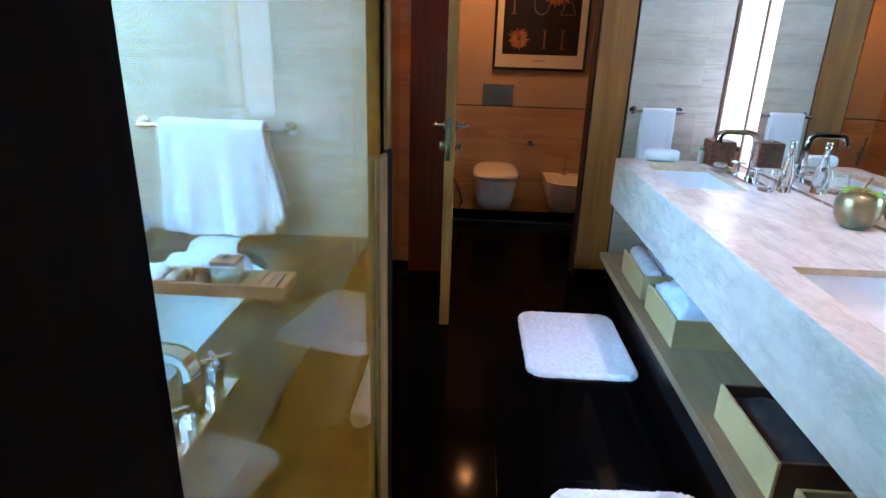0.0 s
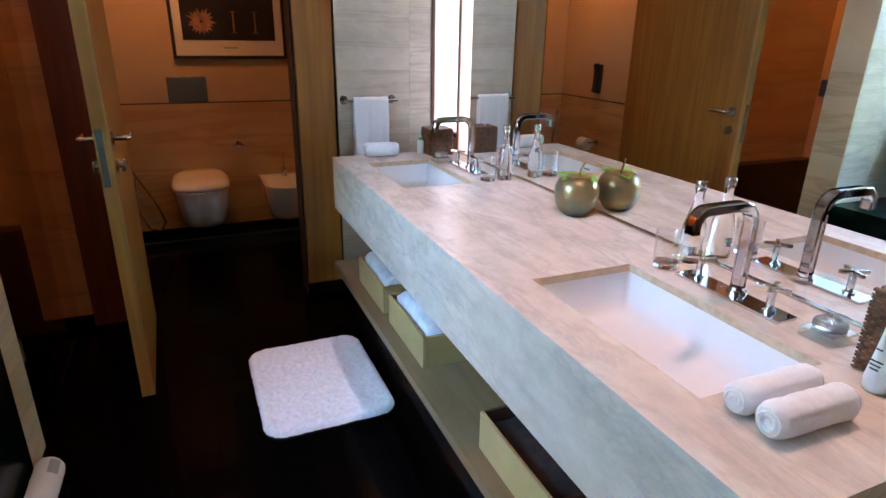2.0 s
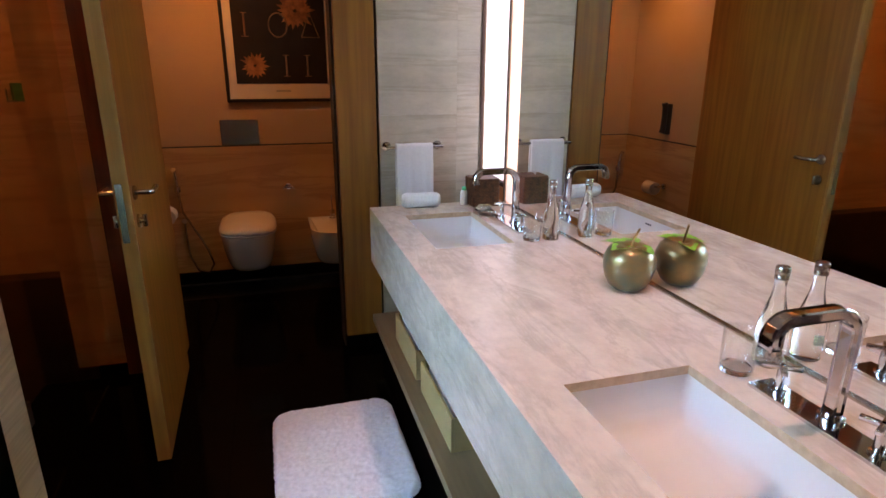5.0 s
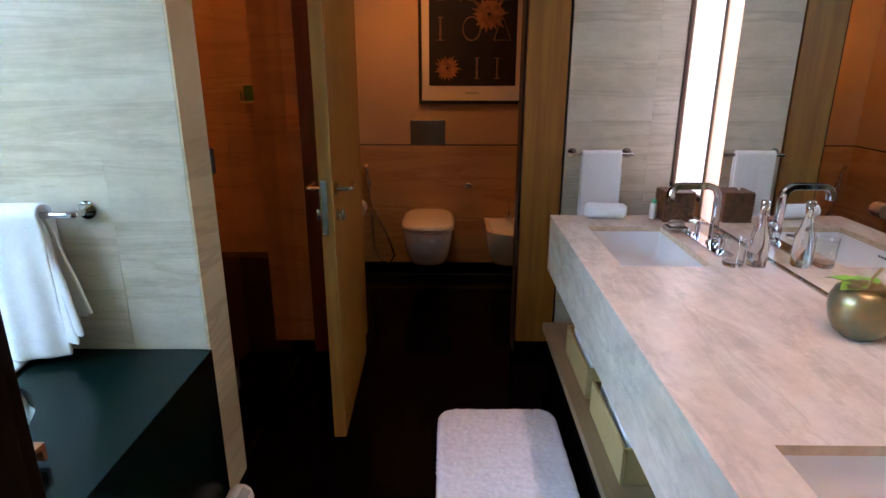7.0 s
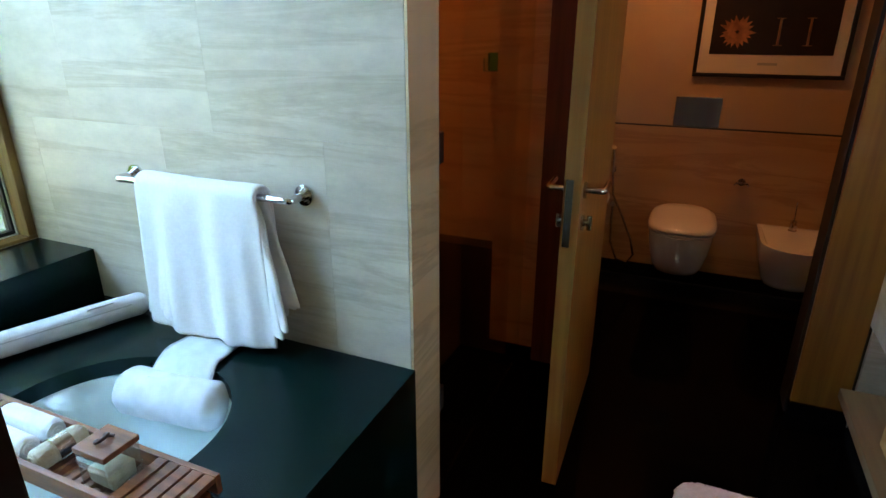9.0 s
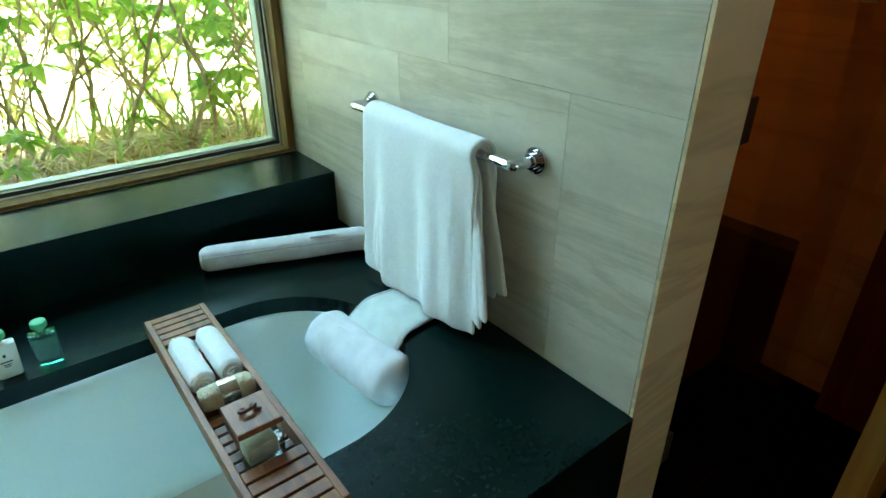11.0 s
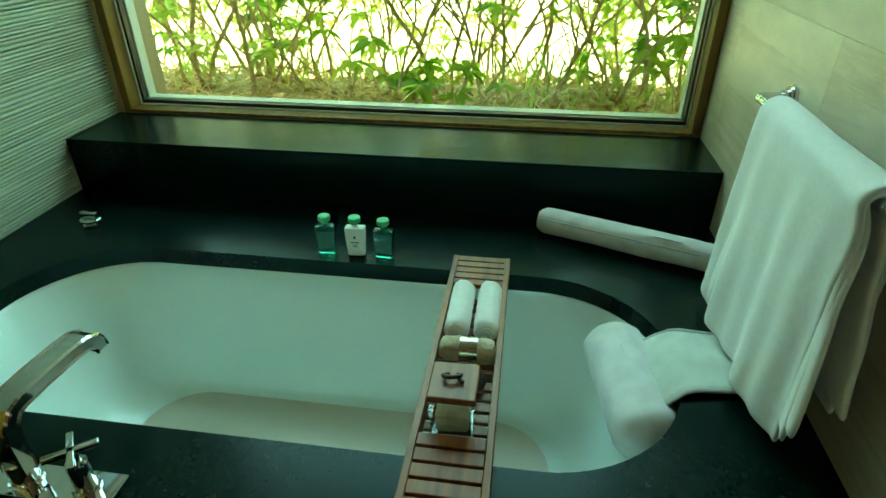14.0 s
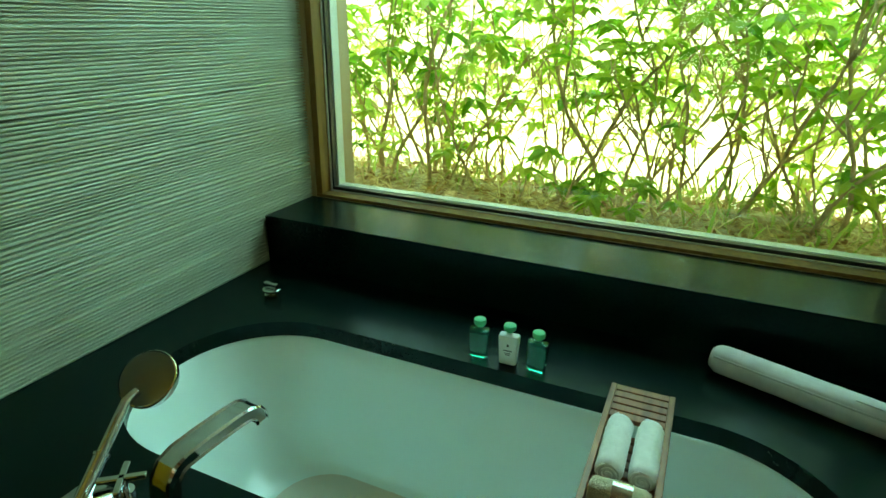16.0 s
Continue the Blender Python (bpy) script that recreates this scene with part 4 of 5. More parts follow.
# ---- things round the bath ----
bath_bar = thing("towel_bar", (-0.72, 2.945, 1.122), "chrome towel bar on the marble bath wall", "towel bar", "towel bars")
for x, s in ((-1.051, 1), (-0.389, -1)):
    bm = bm_new()
    flange(bm, x, 2.945, 1.122, -1, 0.030)
    tube(bm, [(x, 2.925, 1.122), (x, 2.885, 1.122)] + arc((x + s * 0.012, 2.885, 1.122), 0.012, 180 if s > 0 else 0, 270 if s > 0 else -90, 5, (1, 0, 0), (0, 1, 0))[1:] + [(x + s * 0.03, 2.873, 1.122)], 0.0115, 18)
    part("bracket", bm, CHROME, bath_bar)
bm = bm_new()
tube(bm, [(-1.03, 2.873, 1.122), (-0.41, 2.873, 1.122)], 0.0105, 18)
part("rail", bm, CHROME, bath_bar)

# bath towel: three folded layers over the rail
bt = thing("bath_towel", (-0.7, 2.873, 0.66), "large white bath towel folded in layers over the chrome bar", "towel")


def towel_layer(name, x0, x1, skew, z_front, z_back, gap, seed):
    bm = bm_new()
    yc, zc = 2.873, 1.122
    prof = [(-gap, zc - (zc - z_front) * (1 - k / 14), (1 - k / 14)) for k in range(15)]
    prof += [(gap * math.cos(math.pi * (1 - k / 8)), zc + gap * 0.95 * math.sin(math.pi * k / 8), 0.0) for k in range(1, 8)]
    prof += [(gap, zc - (zc - z_back) * k / 14, -k / 14) for k in range(15)]
    nx = 34
    rows = []
    for i in range(nx + 1):
        f = i / nx
        row = []
        for dy, z, d in prof:
            a = abs(d)
            x = x0 + (x1 - x0) * f + skew * a * (f - 0.45)
            w = a * (0.011 * math.sin(f * 15 + seed) + 0.006 * math.sin(f * 31 + 1.7 * seed + z * 3))
            curl = 0.008 * max(0, f - 0.86) / 0.14
            fl = -0.020 * a if d > 0 else 0.004 * a
            row.append(Vector((x, yc + dy + w * (1 if d >= 0 else 0.2) + fl + (curl if d > 0 else -curl * 0.4), z - 0.012 * a * math.sin(f * 2.6 + seed))))
        rows.append(row)
    loft(bm, rows, False)
    wobble(bm, 0.004, 11, seed)
    ob = part(name, bm, TERRY, bt, smooth=80)
    m = ob.modifiers.new("thickness", "SOLIDIFY")
    m.thickness, m.offset = 0.012, 0.0
    m = ob.modifiers.new("soft", "SUBSURF")
    m.levels = m.render_levels = 1


towel_layer("outer_layer", -0.937, -0.478, 0.04, 0.662, 0.74, 0.033, 0.4)
towel_layer("middle_layer", -0.92, -0.482, 0.115, 0.695, 0.76, 0.0255, 1.3)
towel_layer("inner_layer", -0.90, -0.487, 0.165, 0.72, 0.77, 0.018, 2.1)

# bath pillow hanging over the rim with its strap
pillow = thing("bath_pillow", (-0.68, 2.62, 0.5), "white quilted bath pillow with a strap laid over the rim", "pillow")
bm = bm_new()
path = [(2.875, 0.634), (2.80, 0.634), (2.74, 0.636), (2.715, 0.634), (2.69, 0.620), (2.665, 0.60), (2.645, 0.585)]
rows = []
for i in range(15):
    f = i / 14
    row = []
    for k, (y, z) in enumerate(path):
        e = k / (len(path) - 1)
        x0, x1 = -0.795 + 0.005 * e, -0.615 + 0.05 * e
        row.append(Vector((x0 + (x1 - x0) * f, y + 0.006 * math.sin(f * 5 + e * 3), z + 0.010 * math.sin(math.pi * f) * (0.3 + e) + 0.004 * noise.noise(Vector((f * 4, e * 5, 0))))))
    rows.append(row)
loft(bm, rows, False)
strap = part("strap", bm, STRAP_CLOTH, pillow, "flat white cotton strap", 80)
m = strap.modifiers.new("thickness", "SOLIDIFY")
m.thickness, m.offset = 0.008, 1.0
for i in (0, 14):
    bm = bm_new()
    tube(bm, [q + Vector((0, 0, 0.007)) for q in rows[i]], 0.0048, 8)
    part("piping", bm, PIPING, strap, "grey piping")
bm = bm_new()
a, b = Vector((-0.852, 2.600, 0.570)), Vector((-0.500, 2.652, 0.560))
d = (b - a).normalized()
s, u = Vector((-d.y, d.x, 0)), Vector((0, 0, 1))
rings = []
for k in range(27):
    f = k / 26
    e = min(1, 10 * min(f, 1 - f)) ** 0.45
    ring = []
    for i in range(28):
        an = 2 * math.pi * i / 28
        q = 1 + 0.05 * noise.noise(Vector((math.cos(an) * 2, math.sin(an) * 2, f * 7))) + 0.03 * math.sin(f * 40 + an * 2) * (1 - e)
        ring.append(a + d * (f * 0.356) + (s * math.cos(an) * 0.072 + u * math.sin(an) * 0.069) * max(0.12, e) * q)
    rings.append(ring)
loft(bm, rings)
roll = part("roll", bm, SMOOTH_CLOTH, pillow, "padded white roll", 80)
for row_, (w, off) in enumerate(((0.085, 0.0), (0.05, 0.016))):
    bm = bm_new()
    n = 6 if row_ == 0 else 4
    for k in range(n):
        c = a + d * (0.15 + w * (k / n - 0.35)) + u * 0.0665 + s * (-0.012 + off)
        tube(bm, [c - d * 0.004 + u * 0.0005, c + s * 0.003, c + d * 0.004 + u * 0.0005], 0.0009, 5)
    part("embroidery", bm, PIPING, roll, "grey stitched mark")

rt = towel_roll("rolled_bath_towel", (-1.262, 2.425, 0.6705), (-1.083, 2.905, 0.6705), 0.041, SMOOTH_CLOTH, "rolled white bath mat with a grey tag on the bath ledge", "towel", seed=11)
bm = bm_new()
dd = (Vector((-1.083, 2.905, 0.6705)) - Vector((-1.262, 2.425, 0.6705))).normalized()
c = Vector((-1.262, 2.425, 0.6705)) + dd * 0.37
bx(bm, -0.04, -0.010, -0.0005, 0.04, 0.010, 0.0008, 0, Matrix.Translation(c + Vector((0.022, -0.0082, 0.0376))) @ Matrix.Rotation(math.atan2(dd.y, dd.x), 4, "Z") @ Matrix.Rotation(radians(-32), 4, "X"))
part("tag", bm, LABEL_GREY, rt, "grey woven tag", 0)
bm = bm_new()
tube(bm, [Vector((-1.262, 2.425, 0.6705)) + dd * (0.01 + 0.045 * k) + Vector((0.0335, -0.0125, 0.0195)) for k in range(11)], 0.0022, 6)
part("seam", bm, PIPING, rt, "folded seam")

# wooden bath tray
tray = thing("bath_tray", (-0.6, 2.266, 0.63), "slatted teak bath tray laid across the tub", "tray")
TX0, TX1, TY0, TY1, TZ0, TZ1 = -0.985, -0.212, 2.192, 2.342, 0.6305, 0.690
for nm, y0 in (("side_rail", TY0), ("side_rail", TY1 - 0.014)):
    bm = bm_new()
    bx(bm, TX0, y0, TZ0 + 0.012, TX1, y0 + 0.014, TZ1, 0.002)
    part(nm, bm, TEAK, tray, smooth=0)


def slat(x0, x1, z0, z1):
    bm = bm_new()
    bx(bm, x0, TY0 + 0.0142, z0, x1, TY1 - 0.0142, z1, 0.0015)
    part("slat", bm, TEAK, tray, smooth=0)


for k in range(5):
    slat(TX0 + 0.001 + 0.0275 * k, TX0 + 0.001 + 0.0275 * k + 0.0225, TZ1 - 0.014, TZ1 - 0.001)
for k in range(5):
    slat(TX1 - 0.001 - 0.0330 * k - 0.0270, TX1 - 0.001 - 0.0330 * k, TZ1 - 0.014, TZ1 - 0.001)
for k in range(16):
    slat(-0.842 + 0.0292 * k, -0.842 + 0.0292 * k + 0.0205, TZ0 + 0.012, TZ0 + 0.021)
for x0 in (TX0 + 0.02, TX1 - 0.06):
    bm = bm_new()
    bx(bm, x0, TY0 + 0.016, TZ0, x0 + 0.04, TY1 - 0.016, TZ0 + 0.0118)
    part("foot", bm, TEAK, tray, smooth=0)
BASE = TZ0 + 0.0212
towel_roll("face_towel", (-0.842, 2.236, BASE + 0.030), (-0.665, 2.236, BASE + 0.030), 0.030, TERRY, "small white face towel rolled on the bath tray", "towel", "face towels on the tray", seed=21)
towel_roll("face_towel", (-0.848, 2.301, BASE + 0.030), (-0.670, 2.301, BASE + 0.030), 0.030, TERRY, "small white face towel rolled on the bath tray", "towel", "face towels on the tray", seed=22)
loofah = towel_roll("loofah", (-0.615, 2.212, BASE + 0.029), (-0.612, 2.324, BASE + 0.029), 0.028, CREAM_TERRY, "cream loofah roll with a satin band on the tray", "sponge", seed=23)
bm = bm_new()
rings = [[Vector((-0.6135 + 0.0305 * math.cos(an), y, BASE + 0.029 + 0.0305 * math.sin(an))) for an in (2 * math.pi * i / 24 for i in range(24))] for y in (2.252, 2.290)]
loft(bm, rings, True, False, False)
part("band", bm, STEEL, loofah, "silvery satin band")
stone = thing("pumice_stone", (-0.545, 2.275, BASE), "dark rounded pumice stone on the tray", "stone")
bm = bm_new()
lathe(bm, (-0.535, 2.285, BASE), [(0.012, 0), (0.026, 0.006), (0.030, 0.018), (0.024, 0.032), (0.010, 0.038), (0.0001, 0.039)], 20, True, False)
wobble(bm, 0.003, 60, 3)
part("body", bm, DARK_CLOTH, stone, smooth=60)

jar = thing("glass_jar", (-0.42, 2.262, BASE), "square thick glass jar of bath salts with a wooden lid", "jar")
JX0, JX1, JY0, JY1, JZ = -0.478, -0.388, 2.221, 2.303, BASE
bm = bm_new()
bx(bm, JX0, JY0, JZ, JX1, JY1, JZ + 0.095, 0.004)
part("jar_wall", bm, THICK_GLASS, jar, smooth=0)
bm = bm_new()
bx(bm, JX0 + 0.0095, JY0 + 0.0095, JZ + 0.0135, JX1 - 0.0095, JY1 - 0.0095, JZ + 0.055, 0.008)
wobble(bm, 0.004, 50, 8)
part("bath_salts", bm, CREAM_TERRY, jar, "cream bath salts")
bm = bm_new()
bx(bm, JX0 - 0.002, JY0 - 0.002, JZ + 0.0955, JX1 + 0.002, JY1 + 0.002, JZ + 0.110, 0.0025)
lid = part("lid", bm, TEAK, jar, "reddish wooden lid", 0)
bm = bm_new()
cx, cy, cz = (JX0 + JX1) / 2, (JY0 + JY1) / 2, JZ + 0.110
loop = []
for k in range(19):
    an = radians(-140 + 300 * k / 18)
    loop.append((cx - 0.004 + 0.008 * math.cos(an), cy - 0.004 + 0.015 * math.sin(an) - 0.005 * math.cos(an), cz + 0.0045 + 0.006 * math.sin(math.pi * k / 18)))
tube(bm, [(cx + 0.008, cy + 0.016, cz + 0.0045)] + list(reversed(loop)), 0.0040, 10)
part("loop", bm, BROWN_LEATHER, lid, "brown leather loop", 60)

# toiletry bottles on the deck
def flat_bottle(x, y, turn, glassy, label):
    t = thing("toiletry_bottle", (0, 0, 0), label, "bottle", "bath toiletries")
    t.location = (x, y, 0.6295)
    m = Matrix.Translation((x, y, 0.6295)) @ Matrix.Rotation(radians(turn), 4, "Z")
    bm = bm_new()
    rings = [rrect(-dx, -w, dx, w, 0.005, z, 4) for dx, w, z in ((0.010, 0.020, 0), (0.013, 0.024, 0.003), (0.0145, 0.0285, 0.085), (0.013, 0.027, 0.089), (0.007, 0.009, 0.092), (0.007, 0.008, 0.100))]
    loft(bm, rings)
    bmesh.ops.transform(bm, matrix=m, verts=bm.verts)
    part("body", bm, GREEN_GLASS if glassy else WHITE_PLASTIC, t, "translucent green liquid" if glassy else "milky white body", 40)
    bm = bm_new()
    lathe(bm, (0, 0, 0.098), [(0.009, 0), (0.010, 0.002), (0.010, 0.006), (0.0165, 0.008), (0.0175, 0.014), (0.0165, 0.022), (0.010, 0.025), (0.0001, 0.0255)], 24, True, False)
    bmesh.ops.transform(bm, matrix=m, verts=bm.verts)
    part("cap", bm, GREEN_CAP, t, "round green cap")
    if not glassy:
        for z, w, h in ((0.058, 0.006, 0.008), (0.044, 0.024, 0.003), (0.037, 0.016, 0.002), (0.032, 0.012, 0.002)):
            bm = bm_new()
            bx(bm, 0.0142, -w / 2, z, 0.0152, w / 2, z + h)
            bmesh.ops.transform(bm, matrix=m, verts=bm.verts)
            part("print", bm, INK, t, smooth=0)


flat_bottle(-1.045, 1.815, 8, True, "small flat green toiletry bottle on the bath deck")
flat_bottle(-1.048, 1.902, 3, False, "small flat white toiletry bottle with a printed label")
flat_bottle(-1.043, 1.985, -4, True, "small flat green toiletry bottle on the bath deck")

knob = thing("drain_knob", (-1.10, 1.03, 0.63), "small chrome bath drain control with a flat top", "fitting")
bm = bm_new()
lathe(bm, (-1.10, 1.03, 0.6295), [(0.024, 0.0), (0.026, 0.003), (0.026, 0.007), (0.018, 0.009), (0.022, 0.014), (0.030, 0.020), (0.031, 0.026), (0.027, 0.028)], 28)
part("base", bm, CHROME, knob)
bm = bm_new()
bx(bm, -1.108, 1.002, 0.6578, -1.092, 1.058, 0.678, 0.003)
part("grip", bm, CHROME, knob, smooth=30)

# bath filler
filler = thing("bath_filler", (-0.217, 1.55, 0.63), "chrome deck-mounted bath filler with cross handles and flat spout", "tap")
bm = bm_new()
bx(bm, -0.250, 1.265, 0.6295, -0.183, 1.712, 0.637, 0.001)
part("base_plate", bm, CHROME, filler, smooth=0)
for y in (1.655, 1.425):
    cross_handle(filler, -0.217, y, 0.637, 38, 0.042, 0.085, 0.0175)
bm = bm_new()
lathe(bm, (-0.217, 1.54, 0.637), [(0.027, 0), (0.027, 0.004), (0.022, 0.005), (0.022, 0.050), (0.019, 0.053)], 28)
part("column", bm, CHROME, filler)
bm = bm_new()
path = [(-0.217, 1.54, 0.665), (-0.217, 1.54, 0.74), (-0.220, 1.542, 0.768), (-0.232, 1.545, 0.788), (-0.252, 1.548, 0.796)]
path += [(-0.30, 1.552, 0.799), (-0.36, 1.558, 0.801), (-0.395, 1.562, 0.800), (-0.412, 1.564, 0.793), (-0.420, 1.565, 0.780), (-0.421, 1.565, 0.768)]
bar(bm, path, 0.052, 0.032, (0.1, 0.995, 0))
part("spout", bm, CHROME, filler, smooth=35)
hs = thing("hand_shower", (-0.217, 1.318, 0.637), "chrome round hand shower resting in its deck holder", "hand shower")
p0, p1 = Vector((-0.196, 1.310, 0.6375)), Vector((-0.362, 1.262, 0.750))
bm = bm_new()
lathe(bm, p0, [(0.024, 0), (0.024, 0.004), (0.018, 0.005), (0.018, 0.012)], 24)
part("holder", bm, CHROME, hs)
bm = bm_new()
tube(bm, [p0, p0.lerp(p1, 0.45)], 0.0145, 20)
part("socket", bm, CHROME, hs)
bm = bm_new()
tube(bm, [p0.lerp(p1, 0.43), p0.lerp(p1, 0.46)], 0.0175, 20)
part("collar", bm, CHROME, hs)
bm = bm_new()
tube(bm, [p0.lerp(p1, 0.46), p0.lerp(p1, 0.8), p1, p1 + Vector((-0.03, -0.004, 0.004))], 0.0120, 18, 0.0105)
part("handle", bm, CHROME, hs)
bm = bm_new()
nrm = Vector((0.604, 0.22, 0.766)).normalized()
hc = Vector((-0.428, 1.252, 0.765))
ax1 = nrm.orthogonal().normalized()
ax2 = nrm.cross(ax1)
rings = []
for r, h in ((0.030, -0.022), (0.055, -0.018), (0.066, -0.014), (0.067, -0.001), (0.065, 0.002), (0.061, 0.002)):
    rings.append([hc + nrm * h + (ax1 * math.cos(t) + ax2 * math.sin(t)) * r for t in (2 * math.pi * i / 36 for i in range(36))])
loft(bm, rings)
part("head", bm, CHROME, hs, smooth=50)
# chrome face with a dim ceiling reflection put into its colour
bm = bm_new()
rings = [[hc + nrm * h + (ax1 * math.cos(t) + ax2 * math.sin(t)) * r for t in (2 * math.pi * i / 36 for i in range(36))] for r, h in ((0.062, 0.0022), (0.060, 0.0030), (0.02, 0.0031))]
loft(bm, rings, True, False, True)
part("face", bm, CHROME_DARK_REFLECTION, hs, "polished face darkened as if mirroring a dim ceiling", 50)

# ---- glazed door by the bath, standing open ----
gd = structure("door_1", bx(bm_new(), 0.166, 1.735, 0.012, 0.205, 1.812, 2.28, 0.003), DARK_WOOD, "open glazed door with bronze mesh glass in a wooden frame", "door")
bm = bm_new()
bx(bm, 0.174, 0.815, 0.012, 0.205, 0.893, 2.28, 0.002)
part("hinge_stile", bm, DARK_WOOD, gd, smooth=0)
bm = bm_new()
bx(bm, 0.2055, 1.737, 1.255, 0.2135, 1.772, 2.28, 0.002)
part("glazing_bead", bm, GILT_WOOD, gd, "golden-brown glazing bead", 0)
bm = bm_new()
bx(bm, 0.2055, 1.660, 0.012, 0.2165, 1.732, 1.250, 0.003)
part("lock_rail", bm, GILT_WOOD, gd, "wide golden-brown lock rail", 0)
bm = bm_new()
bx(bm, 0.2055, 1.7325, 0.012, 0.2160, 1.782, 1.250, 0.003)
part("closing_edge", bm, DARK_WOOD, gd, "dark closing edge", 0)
bm = bm_new()
bx(bm, 0.174, 0.893, 0.012, 0.200, 1.735, 0.075, 0.002)
part("bottom_rail", bm, DARK_WOOD, gd, smooth=0)
bm = bm_new()
bx(bm, 0.174, 0.893, 2.20, 0.200, 1.735, 2.28, 0.002)
part("top_rail", bm, DARK_WOOD, gd, smooth=0)
bm = bm_new()
v = [bm.verts.new(q) for q in ((0.198, 0.893, 0.075), (0.198, 1.735, 0.075), (0.198, 1.735, 2.20), (0.198, 0.893, 2.20))]
bm.faces.new(v)
part("mesh_glass", bm, MESH_PANE, gd, "bronze woven mesh glass", 0)
# the leaf stands a little off parallel to the room
PIVOT = Vector((0.200, 1.77, 0.0))
gd.matrix_world = Matrix.Translation(PIVOT) @ Matrix.Rotation(radians(-6.3), 4, "Z") @ Matrix.Translation(-PIVOT)

# ---- toilet door leaf, open ----
leaf = structure("door_2", bx(bm_new(), 0.266, 3.345, 0.008, 0.318, 4.135, 2.28, 0.002), WOOD, "open oak-veneered toilet door with steel levers", "door")
bm = bm_new()
bx(bm, 0.266, 3.332, 0.008, 0.318, 3.3445, 2.28, 0.0015)
part("edge_band", bm, WOOD_EDGE, leaf, "pale oak edge", 0)
bm = bm_new()
bx(bm, 0.272, 3.3295, 0.930, 0.296, 3.3325, 1.145, 0.001)
part("lock_plate", bm, STEEL, leaf, "steel lock plate", 0)
for x, s in ((0.266, -1), (0.318, 1)):
    bm = bm_new()
    tube(bm, [(x, 3.400, 1.100), (x + s * 0.008, 3.400, 1.100)], 0.026, 28)
    tube(bm, [(x + s * 0.008, 3.400, 1.100), (x + s * 0.052, 3.400, 1.100), (x + s * 0.058, 3.406, 1.100), (x + s * 0.060, 3.42, 1.100), (x + s * 0.060, 3.51, 1.100)], 0.0095, 16)
    part("lever_handle", bm, STEEL, leaf, "brushed steel lever")
    bm = bm_new()
    tube(bm, [(x, 3.400, 0.995), (x + s * 0.008, 3.400, 0.995)], 0.025, 28)
    tube(bm, [(x + s * 0.008, 3.400, 0.995), (x + s * 0.022, 3.400, 0.995)], 0.011, 16)
    bx(bm, x + s * 0.022 - 0.006, 3.394, 0.972, x + s * 0.022 + 0.010, 3.406, 1.018, 0.002)
    part("thumb_turn", bm, STEEL, leaf, "round steel thumb turn")
PIVOT = Vector((0.292, 3.332, 0.0))
leaf.matrix_world = Matrix.Translation(PIVOT) @ Matrix.Rotation(radians(1.65), 4, "Z") @ Matrix.Translation(-PIVOT)

# ---- toilet room ----
def wall_hung(name, x, w, lid_on, label, category):
    t = thing(name, (x, 5.25, 0.10), label, category)
    bm = bm_new()
    rings = []
    for f, z in ((0.15, 0.195), (0.25, 0.20), (0.50, 0.24), (0.80, 0.33), (0.96, 0.41), (1.0, 0.455)):
        yf = 5.484 - 0.50 * (0.72 + 0.28 * f)
        hw = w / 2 * (0.62 + 0.38 * f)
        r = hw * 0.93
        pts = [Vector((x + hw, 5.484, z)), Vector((x - hw, 5.484, z))]
        k = 18
        for i in range(k + 1):
            a = radians(180 + 180 * i / k)
            pts.append(Vector((x + hw * math.copysign(abs(math.cos(a)) ** 0.95, math.cos(a)), yf + r * (1 + math.copysign(abs(math.sin(a)) ** 0.95, math.sin(a))), z)))
        rings.append(pts)
    if not lid_on:
        for sc, dz in ((0.90, 0.003), (0.82, -0.02), (0.60, -0.09)):
            c = sum(rings[5], Vector()) / len(rings[5])
            rings.append([c + (q - c) * sc + Vector((0, 0, dz)) for q in rings[5]])
    loft(bm, rings)
    part("bowl", bm, CERAMIC, t, smooth=50)
    if lid_on:
        def oval(sc, z, tilt=0.0):
            pts = []
            for i in range(36):
                a = 2 * math.pi * i / 36
                c, d = math.cos(a), math.sin(a)
                px = x + 0.192 * sc * math.copysign(abs(c) ** 0.62, c)
                py = 5.235 + 0.245 * sc * math.copysign(abs(d) ** 0.62, d)
                pts.append(Vector((px, py, z + tilt * (py - 5.0))))
            return pts
        bm = bm_new()
        loft(bm, [oval(0.965, 0.456), oval(0.985, 0.460), oval(0.985, 0.468), oval(0.96, 0.471)])
        part("seat", bm, CERAMIC, t, smooth=60)
        bm = bm_new()
        loft(bm, [oval(0.975, 0.4735), oval(0.998, 0.480), oval(1.0, 0.488, 0.01), oval(0.97, 0.500, 0.03), oval(0.90, 0.511, 0.05), oval(0.74, 0.521, 0.06), oval(0.40, 0.527, 0.06)])
        part("lid", bm, CERAMIC, t, smooth=70)
    return t


wall_hung("toilet", 0.608, 0.355, True, "white wall-hung toilet with the lid closed", "toilet")
bidet = wall_hung("bidet", 1.205, 0.36, False, "white wall-hung bidet with a chrome tap", "bidet")
bm = bm_new()
lathe(bm, (1.205, 5.40, 0.458), [(0.024, 0), (0.024, 0.004), (0.018, 0.006), (0.018, 0.06), (0.014, 0.065)], 20)
tube(bm, [(1.205, 5.40, 0.50), (1.205, 5.35, 0.515), (1.205, 5.315, 0.505)], 0.010, 12)
tube(bm, [(1.205, 5.40, 0.52), (1.205, 5.415, 0.60), (1.205, 5.41, 0.63)], 0.005, 10)
part("tap", bm, CHROME, bidet, "chrome bidet tap")
